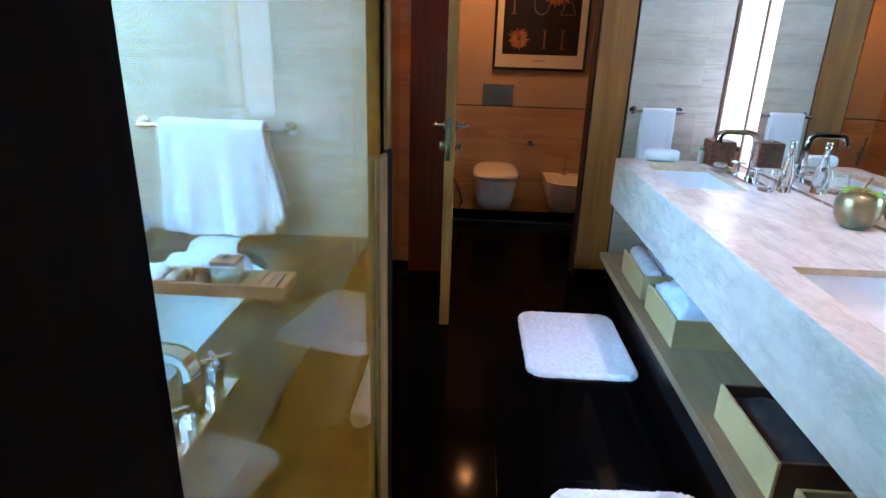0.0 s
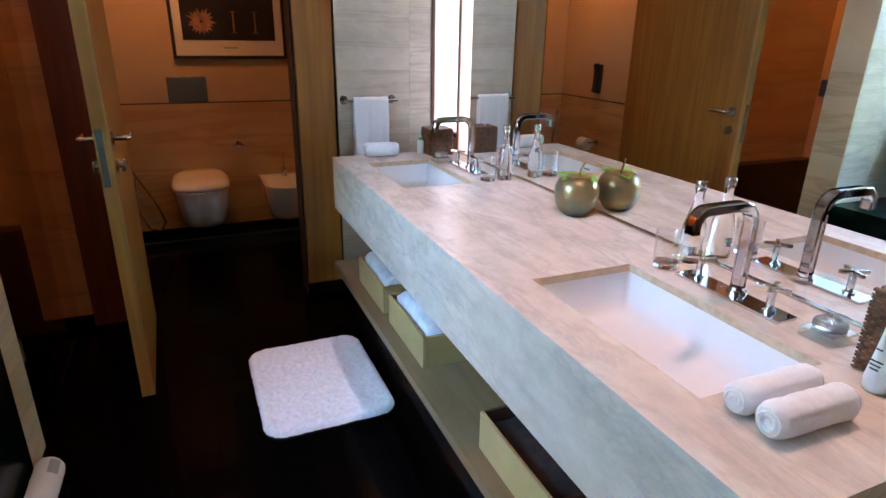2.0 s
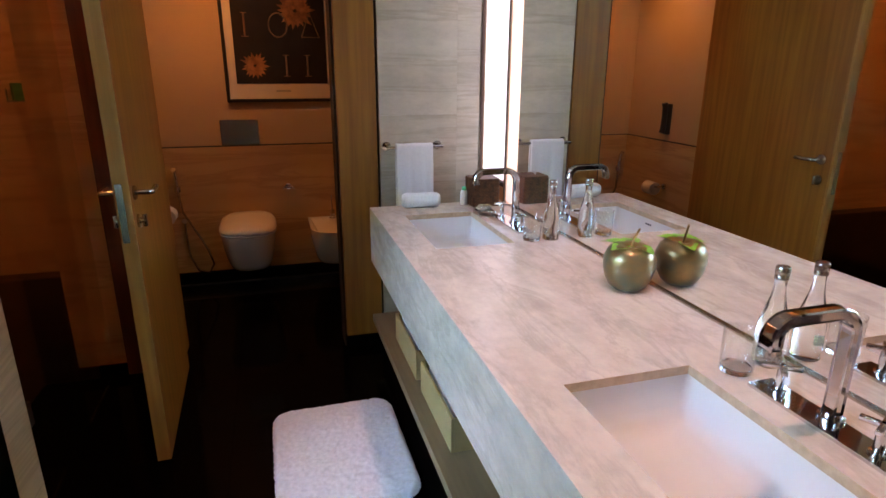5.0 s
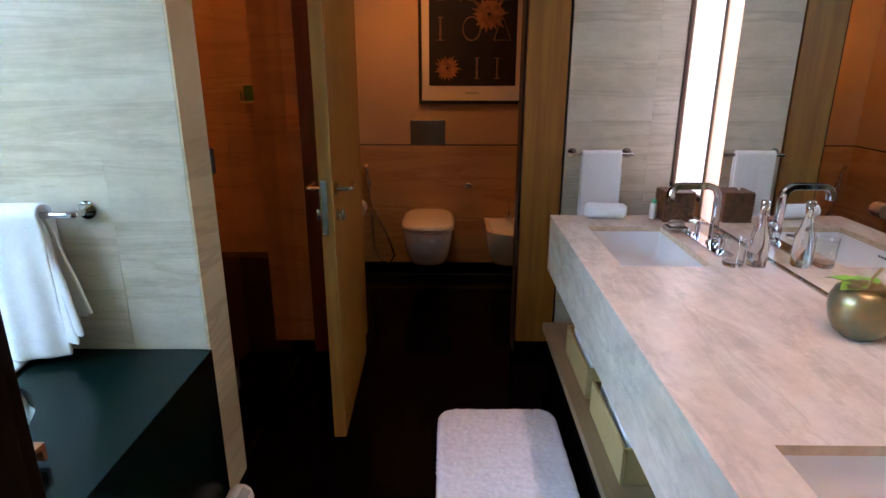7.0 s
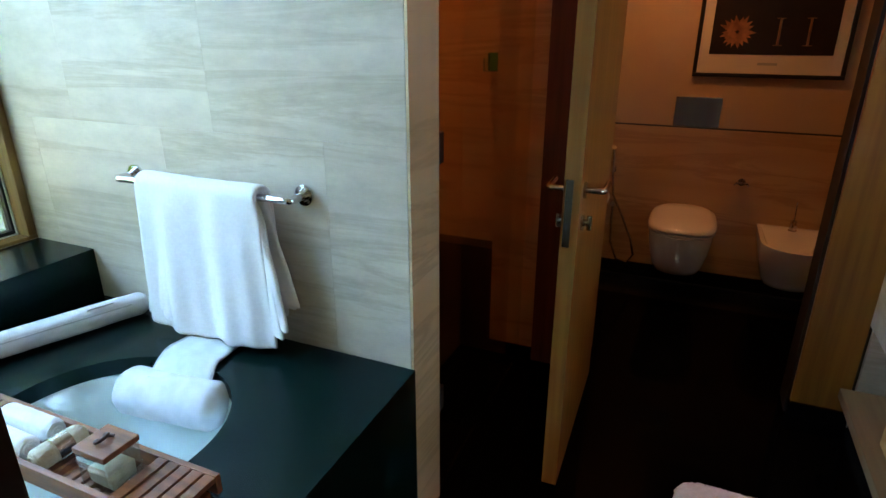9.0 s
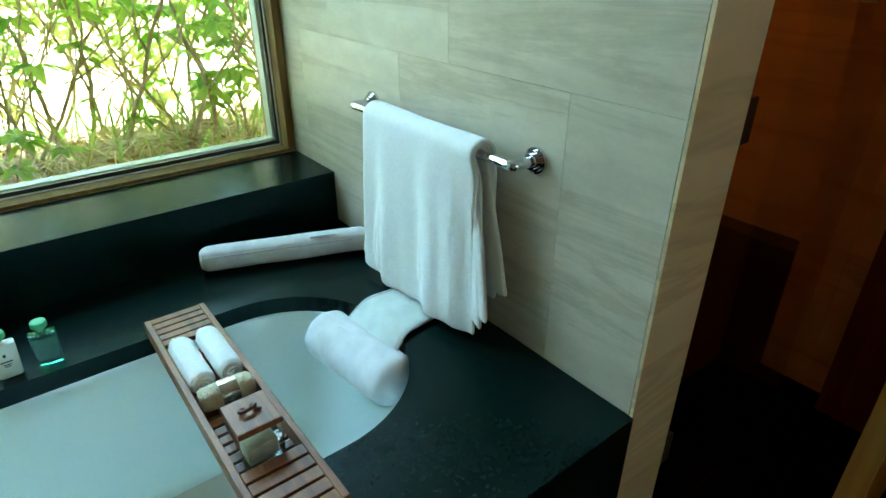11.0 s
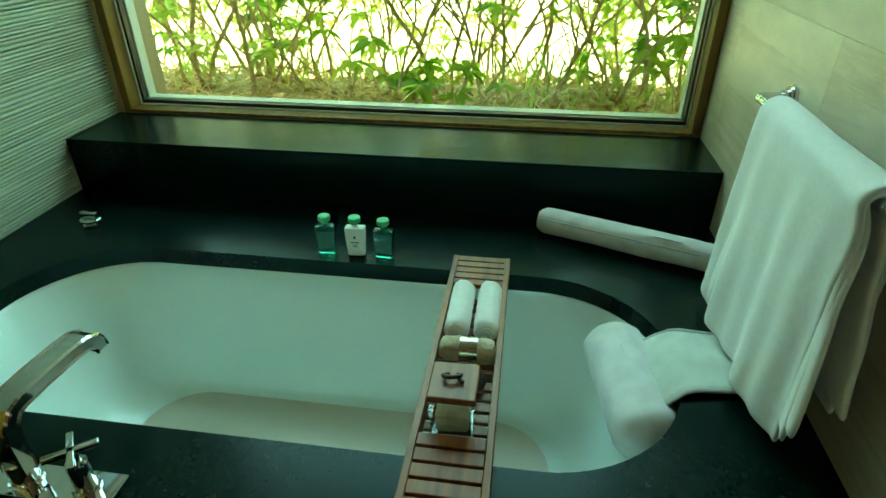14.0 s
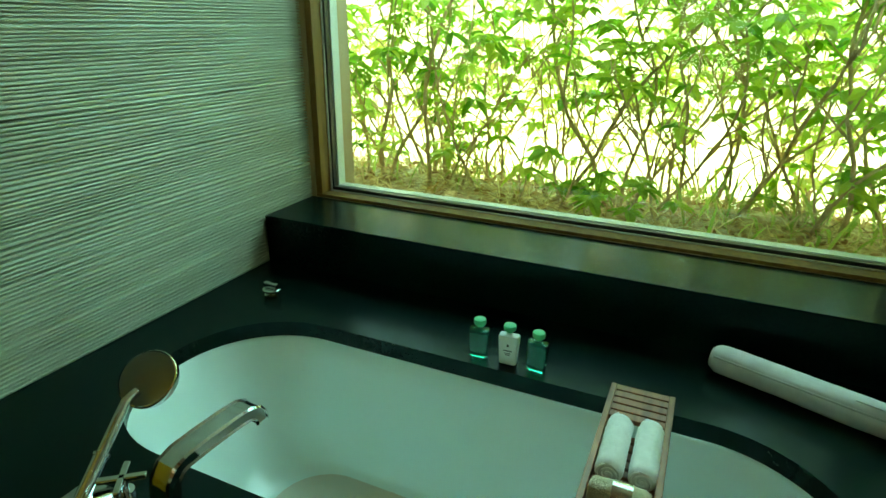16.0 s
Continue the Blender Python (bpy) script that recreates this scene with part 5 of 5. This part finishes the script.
plate = thing("flush_plate", (0.598, 5.514, 1.09), "brushed steel flush plate above the wainscot", "flush plate")
bm = bm_new()
bx(bm, 0.469, 5.503, 1.010, 0.727, 5.5135, 1.184, 0.003)
part("cover", bm, STEEL, plate, smooth=0)
bm = bm_new()
tube(bm, [(0.565, 5.504, 1.085), (0.565, 5.499, 1.085)], 0.022, 24)
part("button", bm, STEEL, plate)
spray = thing("bidet_spray", (0.15, 5.49, 0.60), "chrome hand spray on a brown hose beside the toilet", "hand spray")
bm = bm_new()
tube(bm, [(0.148, 5.470, 0.70), (0.146, 5.468, 0.78), (0.142, 5.460, 0.84), (0.142, 5.440, 0.86)], 0.012, 14, 0.017)
part("spray_head", bm, CHROME, spray)
bm = bm_new()
bx(bm, 0.128, 5.468, 0.695, 0.168, 5.493, 0.735, 0.006)
part("bracket", bm, CHROME, spray, smooth=30)
bm = bm_new()
tube(bm, [(0.148, 5.472, 0.70), (0.165, 5.462, 0.55), (0.245, 5.45, 0.40), (0.31, 5.44, 0.26), (0.335, 5.44, 0.16), (0.30, 5.44, 0.10), (0.23, 5.445, 0.115), (0.18, 5.46, 0.22), (0.168, 5.475, 0.38), (0.168, 5.48, 0.47)], 0.008, 10)
part("hose", bm, STEEL, spray, "flexible metal hose", 60)
bm = bm_new()
tube(bm, [(0.168, 5.493, 0.488), (0.168, 5.455, 0.488)], 0.018, 18)
part("valve", bm, CHROME, spray)
hook = thing("robe_hook", (0.902, 5.49, 0.69), "small chrome holder between toilet and bidet", "holder")
bm = bm_new()
tube(bm, [(0.902, 5.493, 0.70), (0.902, 5.482, 0.70)], 0.022, 20)
tube(bm, [(0.902, 5.482, 0.70), (0.902, 5.45, 0.70)], 0.008, 12)
tube(bm, [(0.862, 5.45, 0.685), (0.872, 5.45, 0.70), (0.932, 5.45, 0.70), (0.942, 5.45, 0.685)], 0.007, 12)
part("arm", bm, CHROME, hook)

phone = thing("wall_phone", (0.07, 4.99, 1.06), "black wall telephone in the toilet room", "telephone")
bm = bm_new()
bx(bm, 0.061, 4.955, 1.055, 0.088, 5.025, 1.285, 0.006)
part("cradle", bm, BLACK_PLASTIC, phone, smooth=30)
bm = bm_new()
tube(bm, [(0.112, 4.99, 1.065), (0.102, 4.99, 1.10), (0.100, 4.99, 1.18), (0.102, 4.99, 1.255), (0.112, 4.99, 1.29)], 0.022, 16)
part("handset", bm, BLACK_PLASTIC, phone, smooth=50)
holder = thing("paper_holder", (0.081, 4.98, 0.60), "chrome paper holder with a white roll on the side wall", "paper holder")
bm = bm_new()
tube(bm, [(0.081, 4.92, 0.66), (0.095, 4.92, 0.66)], 0.022, 20)
tube(bm, [(0.09, 4.92, 0.66), (0.145, 4.92, 0.66), (0.147, 4.93, 0.657), (0.147, 5.06, 0.657)], 0.007, 12)
part("arm", bm, CHROME, holder)
bm = bm_new()
rings = [[Vector((0.147 + r * math.cos(a), y, 0.64 + r * math.sin(a))) for a in (2 * math.pi * i / 28 for i in range(28))] for r, y in ((0.02, 4.945), (0.05, 4.945), (0.05, 5.05), (0.02, 5.05))]
loft(bm, rings)
part("paper_roll", bm, SMOOTH_CLOTH, holder, "white paper roll", 40)

pic = thing("framed_print", (0.92, 5.51, 1.318), "framed dark floral print with a white mount, above the wainscot", "picture")
PX0, PX1, PZ0, PZ1 = 0.537, 1.305, 1.303, 2.29
for nm, a in (("frame_rail", (PX0, PZ0, PX1, PZ0 + 0.022)), ("frame_rail", (PX0, PZ1 - 0.022, PX1, PZ1)), ("frame_rail", (PX0, PZ0 + 0.022, PX0 + 0.022, PZ1 - 0.022)), ("frame_rail", (PX1 - 0.022, PZ0 + 0.022, PX1, PZ1 - 0.022))):
    bm = bm_new()
    bx(bm, a[0], 5.488, a[1], a[2], 5.513, a[3], 0.003)
    part(nm, bm, BLACK_PLASTIC, pic, "black frame", 0)
bm = bm_new()
bx(bm, PX0 + 0.022, 5.503, PZ0 + 0.022, PX1 - 0.022, 5.513, PZ1 - 0.022)
part("mount", bm, PAPER, pic, "off-white mount", 0)
AX0, AX1, AZ0, AZ1 = PX0 + 0.075, PX1 - 0.075, PZ0 + 0.125, PZ1 - 0.09
bm = bm_new()
bx(bm, AX0, 5.5005, AZ0, AX1, 5.5028, AZ1)
art = part("print", bm, PRINT_DARK, pic, "dark brown floral print", 0)


def flower(cx, cz, r, seed):
    bm = bm_new()
    rnd = random.Random(seed)
    for ring, (n, k) in enumerate(((18, 1.0), (14, 0.72), (9, 0.42))):
        for i in range(n):
            a = 2 * math.pi * (i + rnd.uniform(-0.2, 0.2)) / n
            l, w, y = r * k * rnd.uniform(0.85, 1.1), r * 0.13, 5.4995 - ring * 0.0006
            d, s = Vector((math.cos(a), 0, math.sin(a))), Vector((-math.sin(a), 0, math.cos(a)))
            c = Vector((cx, y, cz))
            bm.faces.new([bm.verts.new(q) for q in (c + d * r * 0.08, c + d * l * 0.6 + s * w, c + d * l, c + d * l * 0.6 - s * w)])
    part("printed_flower", bm, PRINT_FLOWER, art, "orange printed flower", 0)


flower(AX0 + 0.13, AZ0 + 0.12, 0.095, 1)
flower(AX0 + 0.42, AZ0 + 0.48, 0.13, 2)
flower(AX0 + 0.20, AZ0 + 0.66, 0.10, 3)


# pale ornaments of the print: thin bars with feet, open rings and wedges
def stroke(pts, w=0.010):
    bm = bm_new()
    tube(bm, [(AX0 + x, 5.4996, AZ0 + z) for x, z in pts], w / 2, 6)
    part("printed_stroke", bm, PRINT_GOLD, art, smooth=0)


for z in (0.31, 0.57):
    stroke(((0.080, z), (0.080, z + 0.15)), 0.013)
    stroke(((0.055, z), (0.105, z)), 0.007)
    stroke(((0.060, z + 0.15), (0.100, z + 0.15)), 0.007)
    stroke([(0.30 + 0.062 * math.cos(radians(a)), z + 0.075 + 0.078 * math.sin(radians(a))) for a in range(0, 361, 20)], 0.010)
    stroke(((0.455, z), (0.515, z + 0.16), (0.575, z), (0.455, z)), 0.009)
for x in (0.34, 0.485):
    stroke(((x, 0.05), (x, 0.19)), 0.013)
    stroke(((x - 0.022, 0.05), (x + 0.022, 0.05)), 0.007)
    stroke(((x - 0.022, 0.19), (x + 0.022, 0.19)), 0.007)
bm = bm_new()
bx(bm, (AX0 + AX1) / 2 - 0.05, 5.5020, PZ0 + 0.068, (AX0 + AX1) / 2 + 0.05, 5.5028, PZ0 + 0.082)
part("caption", bm, LABEL_GREY, pic, smooth=0)

# ---- shower ----
sg = structure("window_shower", bx(bm_new(), -0.075, 3.135, 0.012, -0.066, 4.155, 2.10), SHOWER_PANE, "clear frameless shower glass panel", "shower glass")
for z in (1.20, 0.35):
    bm = bm_new()
    bx(bm, -0.086, 3.132, z, -0.0555, 3.172, z + 0.09, 0.003)
    part("hinge", bm, BLACK_PLASTIC, sg, "dark metal hinge", 0)
disp = thing("soap_dispenser", (-0.27, 4.29, 1.40), "chrome wire dispenser with a green bottle on the shower wall", "dispenser")
bm = bm_new()
bx(bm, -0.318, 4.225, 1.382, -0.235, 4.298, 1.388, 0.001)
bx(bm, -0.318, 4.225, 1.388, -0.314, 4.298, 1.44, 0.001)
part("bracket", bm, CHROME, disp, smooth=0)
bm = bm_new()
bx(bm, -0.300, 4.235, 1.3885, -0.250, 4.28, 1.465, 0.004)
part("bottle", bm, GREEN_GLASS, disp, "green bottle", 0)

# ---- ceiling downlights ----
for x, y, top in ((1.55, 1.85, CEIL), (1.55, 3.15, CEIL), (0.487, 4.96, 2.44), (0.62, 2.35, CEIL), (-0.50, 4.12, CEIL)):
    t = thing("ceiling_downlight", (x, y, top - 0.01), "small round recessed ceiling downlight", "ceiling light", "downlights")
    bm = bm_new()
    lathe(bm, (x, y, top), [(0.035, -0.004), (0.046, -0.006), (0.050, -0.003), (0.050, -0.0005)], 28, False, False)
    part("trim_ring", bm, STEEL, t)
    bm = bm_new()
    lathe(bm, (x, y, top), [(0.034, -0.002), (0.0345, -0.001)], 28, True, True)
    part("lens", bm, LAMP_LENS, t, "glowing lens")


# ---- garden outside the bath window ----
def ground_z(x, y):
    """Height of the planted bank, which falls away from the house."""
    return 0.69 + 0.05 * noise.noise(Vector((x * 1.7, y * 1.7, 0))) + 0.02 * noise.noise(Vector((x * 6, y * 6, 2))) - 0.30 * max(0.0, min(2.3, -x - 2.75))


bm = bm_new()
rows = []
xs_ = [-1.951, -2.1, -2.25, -2.4, -2.6, -2.75, -3.0, -3.3, -3.7, -4.1, -4.6, -5.05, -7.0, -12.0, -40.0, -400.0]
ys_ = [-400, -40, -12, -4] + [-2 + 0.4 * k for k in range(23)] + [9, 14, 40, 400]
for x in xs_:
    rows.append([Vector((x, y, ground_z(max(x, -7.0), y) - 0.02 * (x < -1.99))) for y in ys_])
loft(bm, rows, False)
structure("ground", bm, SOIL, "ground of dry leaf mulch outside the window", "ground", 60)
# glowing sheet added above the view as sky light for the bath
bm = bm_new()
bx(bm, -5.3, -9, 2.3, -5.2, 13, 9.0)
structure("backdrop_sky", bm, SKY_GLOW, "unseen glowing sheet added as blue sky light above the garden", "backdrop")
# self-lit sheet in place of the sunlit distance; it also lights the room
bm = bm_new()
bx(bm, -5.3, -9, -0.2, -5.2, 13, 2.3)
structure("backdrop", bm, DISTANCE_GLOW, "glowing sheet for the overexposed distance behind the shrubs", "backdrop")


rng = random.Random(7)
LITTER, BLADES = bm_new(), bm_new()


def small_leaf(bm, base, way, length, width, droop, roll):
    """A folded, pointed leaf of eight triangles."""
    way = way.normalized()
    s = way.cross(Vector((0, 0, 1)))
    s = s.normalized() if s.length > 1e-3 else Vector((1, 0, 0))
    s = (Matrix.Rotation(roll, 3, way) @ s)
    up = s.cross(way)
    pts = []
    for f, w in ((0, 0.0), (0.28, 0.42), (0.60, 0.46), (1.0, 0.0)):
        c = base + way * (length * f) - Vector((0, 0, droop * length * f * f))
        pts.append((c - s * (w * width) + up * (0.16 * width), c, c + s * (w * width) + up * (0.16 * width)))
    b = bm.verts.new(pts[0][1])
    l1, c1, r1 = (bm.verts.new(q) for q in pts[1])
    l2, c2, r2 = (bm.verts.new(q) for q in pts[2])
    e = bm.verts.new(pts[3][1])
    for f in ((b, c1, l1), (b, r1, c1), (l1, c1, c2, l2), (c1, r1, r2, c2), (l2, c2, e), (c2, r2, e)):
        bm.faces.new(f)


def shrub(x, y, stems, height, lean, leaves, material, thick=1.0, big=1.0):
    t = thing("shrub", (x, y, ground_z(x, y) - 0.01), "leafy green shrub with thin pale stems in dry mulch", "shrub", "garden shrubs")
    wood, crown = bm_new(), bm_new()
    for s in range(stems):
        a = rng.uniform(0, 2 * math.pi)
        way = Vector((math.cos(a) * lean, math.sin(a) * lean * 1.5, 1)).normalized()
        p = Vector((x + rng.uniform(-0.14, 0.14), y + rng.uniform(-0.16, 0.16), ground_z(x, y) - 0.08))
        r = rng.uniform(0.006, 0.014) * thick
        queue = [(p, way, r, height * rng.uniform(0.65, 1.0), 0)]
        while queue:
            p, way, r, length, depth = queue.pop()
            n = max(3, int(length / 0.08))
            pts, step = [p.copy()], length / n
            for k in range(n):
                way = (way + Vector((rng.uniform(-0.24, 0.24), rng.uniform(-0.26, 0.26), rng.uniform(-0.06, 0.15)))).normalized()
                p = p + way * step
                if p.x > -2.06:  # keep clear of the house
                    p.x, way.x = -2.06, -abs(way.x)
                pts.append(p.copy())
                f = k / n
                if depth < 2 and f > 0.10 and rng.random() < (0.42 if depth == 0 else 0.30):
                    b = rng.uniform(0, 2 * math.pi)
                    side = Vector((math.cos(b), math.sin(b), rng.uniform(0.1, 0.8))).normalized()
                    queue.append((p.copy(), (way * 0.7 + side).normalized(), max(0.0022, r * 0.55), length * rng.uniform(0.26, 0.46), depth + 1))
                if (depth > 0 and f > 0.55) or f > 0.8 or rng.random() < 0.07:
                    for q in range(leaves):
                        b = rng.uniform(0, 2 * math.pi)
                        d = Vector((math.cos(b), math.sin(b), rng.uniform(-0.3, 0.5)))
                        l = rng.uniform(0.045, 0.095) * big
                        small_leaf(crown, p, d, l, l * rng.uniform(0.34, 0.52), rng.uniform(0.1, 0.7), rng.uniform(-0.9, 0.9))
            tube(wood, pts, r, 6, r * 0.5)
            b = rng.uniform(0, 2 * math.pi)
            for q in range(6):
                d = Vector((math.cos(b + q * 1.05), math.sin(b + q * 1.05), rng.uniform(-0.3, 0.35)))
                l = rng.uniform(0.065, 0.115) * big
                small_leaf(crown, p, d, l, l * rng.uniform(0.36, 0.46), rng.uniform(0.1, 0.6), rng.uniform(-0.6, 0.6))
    part("stems", wood, BARK, t, "thin pale branching stems", 60)
    tagged(part("foliage", crown, material, t, "bright green pointed leaves", 0), kind="stuff")


# open, stemmy shrubs close to the glass
for k in range(11):
    shrub(-2.42 - 0.28 * rng.random(), 0.25 + 0.36 * k + rng.uniform(-0.08, 0.08), 5, 1.40, 0.28, 1, LEAF, 0.95, 1.12)
# low leafy growth at their feet
for k in range(10):
    shrub(-2.30 - 0.75 * rng.random(), 0.05 + 0.33 * k + rng.uniform(-0.12, 0.12), 4, rng.uniform(0.32, 0.55), 0.9, 1, LEAF if k % 2 == 0 else YOUNG_LEAF, 0.6, 1.1)
# sunlit thicket behind
for k in range(20):
    shrub(-3.05 - 1.1 * rng.random(), -0.9 + 0.31 * k + rng.uniform(-0.15, 0.15), 4, rng.uniform(1.0, 1.6), 0.40, 3, YOUNG_LEAF, 0.8, 0.9)

for k in range(4200):
    x, y = -2.0 - rng.random() ** 1.5 * 2.6, rng.uniform(-1.2, 5.0)
    a = rng.uniform(0, 2 * math.pi)
    l = rng.uniform(0.035, 0.085)
    z = ground_z(x, y)
    small_leaf(LITTER, Vector((x, y, z + rng.uniform(-0.012, 0.03))), Vector((math.cos(a), math.sin(a), rng.uniform(-0.1, 0.35))), l, l * 0.38, rng.uniform(-0.2, 0.5), rng.uniform(-1.2, 1.2))
STRAW = bm_new()
for k in range(4200):
    x, y = -1.98 - rng.random() ** 1.4 * 2.2, rng.uniform(-1.0, 4.8)
    a = rng.uniform(0, 2 * math.pi)
    z = ground_z(x, y)
    leaf_blade(STRAW, (x, y, z + rng.uniform(-0.01, 0.05)), (math.cos(a), math.sin(a), rng.uniform(-0.1, 1.1)), rng.uniform(0.08, 0.28), rng.uniform(0.004, 0.011), rng.uniform(0.1, 0.9), 0.1, 3)
tagged(part("dry_straw", STRAW, STRAW_DRY, None, "", 60), "tangle of dry yellow grass and twigs on the mulch", "dry grass", "", "stuff")
tagged(part("leaf_litter", LITTER, DRY_LEAF, None, "", 0), "dry brown fallen leaves scattered on the mulch", "leaf litter", "", "stuff")
for k in range(460):
    c = rng.choice(((-2.5, 2.45), (-2.75, 2.95), (-2.45, 2.75), (-2.9, 3.3), (-2.6, 0.9), (-2.9, 2.2), (-2.5, 3.4), (-3.3, 1.2), (-3.6, 2.0), (-3.4, 0.2), (-2.9, 1.5)))
    x, y = c[0] + rng.gauss(0, 0.2), c[1] + rng.gauss(0, 0.28)
    a = rng.uniform(0, 2 * math.pi)
    l = rng.uniform(0.16, 0.42)
    leaf_blade(BLADES, (x, y, ground_z(x, y) - 0.02), (math.cos(a) * 0.5, math.sin(a) * 0.5, 1), l, rng.uniform(0.008, 0.018), rng.uniform(0.1, 0.7), 0.1, 5)
tagged(part("strap_grass", BLADES, GRASS, None, "", 60), "pale green strap-leaved grass among the shrubs", "grass", "", "stuff")

# ---- pieces of walls and floor ----
def slab_wall(parent, name, material, origin, u, columns, rows_, thick, normal, gap=0.0004):
    """Stone slabs on a wall: columns are lists of joints per course."""
    u, nrm, o = Vector(u), Vector(normal), Vector(origin)
    for (z0, z1), joints in zip(rows_, columns):
        for a, b in zip(joints, joints[1:]):
            bm = bm_new()
            p, q = o + u * (a + gap), o + u * (b - gap) + nrm * thick
            bx(bm, min(p.x, q.x), min(p.y, q.y), z0 + gap, max(p.x, q.x), max(p.y, q.y), z1 - gap)
            ob = part(name, bm, material, parent, smooth=0)


slab_wall(pier, "marble_slab", MARBLE, (0, 2.9575, 0), (1, 0, 0), [(WX, -1.515, -0.915, -0.315, -0.0625), (WX, -1.30, -0.70, -0.0625), (WX, -1.515, -0.915, -0.315, -0.0625)], [(0.63, 1.28), (1.28, 1.88), (1.88, CEIL - 0.001)], 0.0125, (0, -1, 0))
slab_wall(vanity_wall, "marble_slab", MARBLE, (0, 4.1605, 0), (1, 0, 0), [(1.3575, 1.78, 1.907), (1.3575, 1.78, 1.907), (1.3575, 1.78, 1.907), (1.3575, 1.78, 1.907)], [(0.0, 0.69), (0.69, 1.30), (1.30, 1.90), (1.90, CEIL - 0.001)], 0.008, (0, -1, 0))

# ridged stone panels: stacked irregular ribs
def ridged_panel(x0, x1, z0, z1, seed):
    rnd = random.Random(seed)
    z, prof = z0 + 0.0006, []
    prof.append((0.788, z))
    while z < z1 - 0.010:
        h = rnd.choice((0.008, 0.010, 0.011, 0.012, 0.013, 0.016))
        d = rnd.choice((0.0100, 0.0105, 0.0110, 0.0115, 0.0125))
        prof += [(0.796, z), (0.800 + d, z + 0.12 * h), (0.800 + d, z + 0.56 * h), (0.796, z + 0.68 * h)]
        z += h
    prof += [(0.8075, z1 - 0.0006), (0.785, z1 - 0.0006)]
    bm = bm_new()
    nx = 10
    rows_ = [[Vector((x0 + 0.0001 + (x1 - x0 - 0.0002) * i / nx, y + 0.00012 * noise.noise(Vector((x0 + (x1 - x0) * i / nx * 15 + seed, zz * 40, 0))), zz)) for y, zz in prof] for i in range(nx + 1)]
    loft(bm, rows_, False)
    part("ridged_panel", bm, RIDGED, ridge_wall, smooth=0)


for k, (z0, z1) in enumerate(((0.63, 0.79), (0.79, 1.29), (1.29, 1.79), (1.79, CEIL - 0.001))):
    for j, (x0, x1) in enumerate(((WX, -0.75), (-0.75, 0.119))):
        if z0 < 0.7:
            x0 = max(x0, -1.343)
        ridged_panel(x0, x1, z0, z1, 10 * k)

# floor tiles
bm = bm_new()
bx(bm, 0.0006, 0.0006, -0.0118, 0.5994, 0.5994, 0.0, 0.0004)
tile = finish("floor_tile", bm, FLOOR_TILE, 0)
places = [(x, y, 0) for x in (-0.05, 0.55, 1.15) for y in [-1.45 + 0.6 * k for k in range(12)]]
places += [(x, y, 0) for x in (-1.85, -1.25, -0.65) for y in (-1.45, -0.85, -0.25, 2.75, 3.35, 3.95)]
pieces("floor_tile", floor, tile, [q for q in places if q[1] < 5.0])
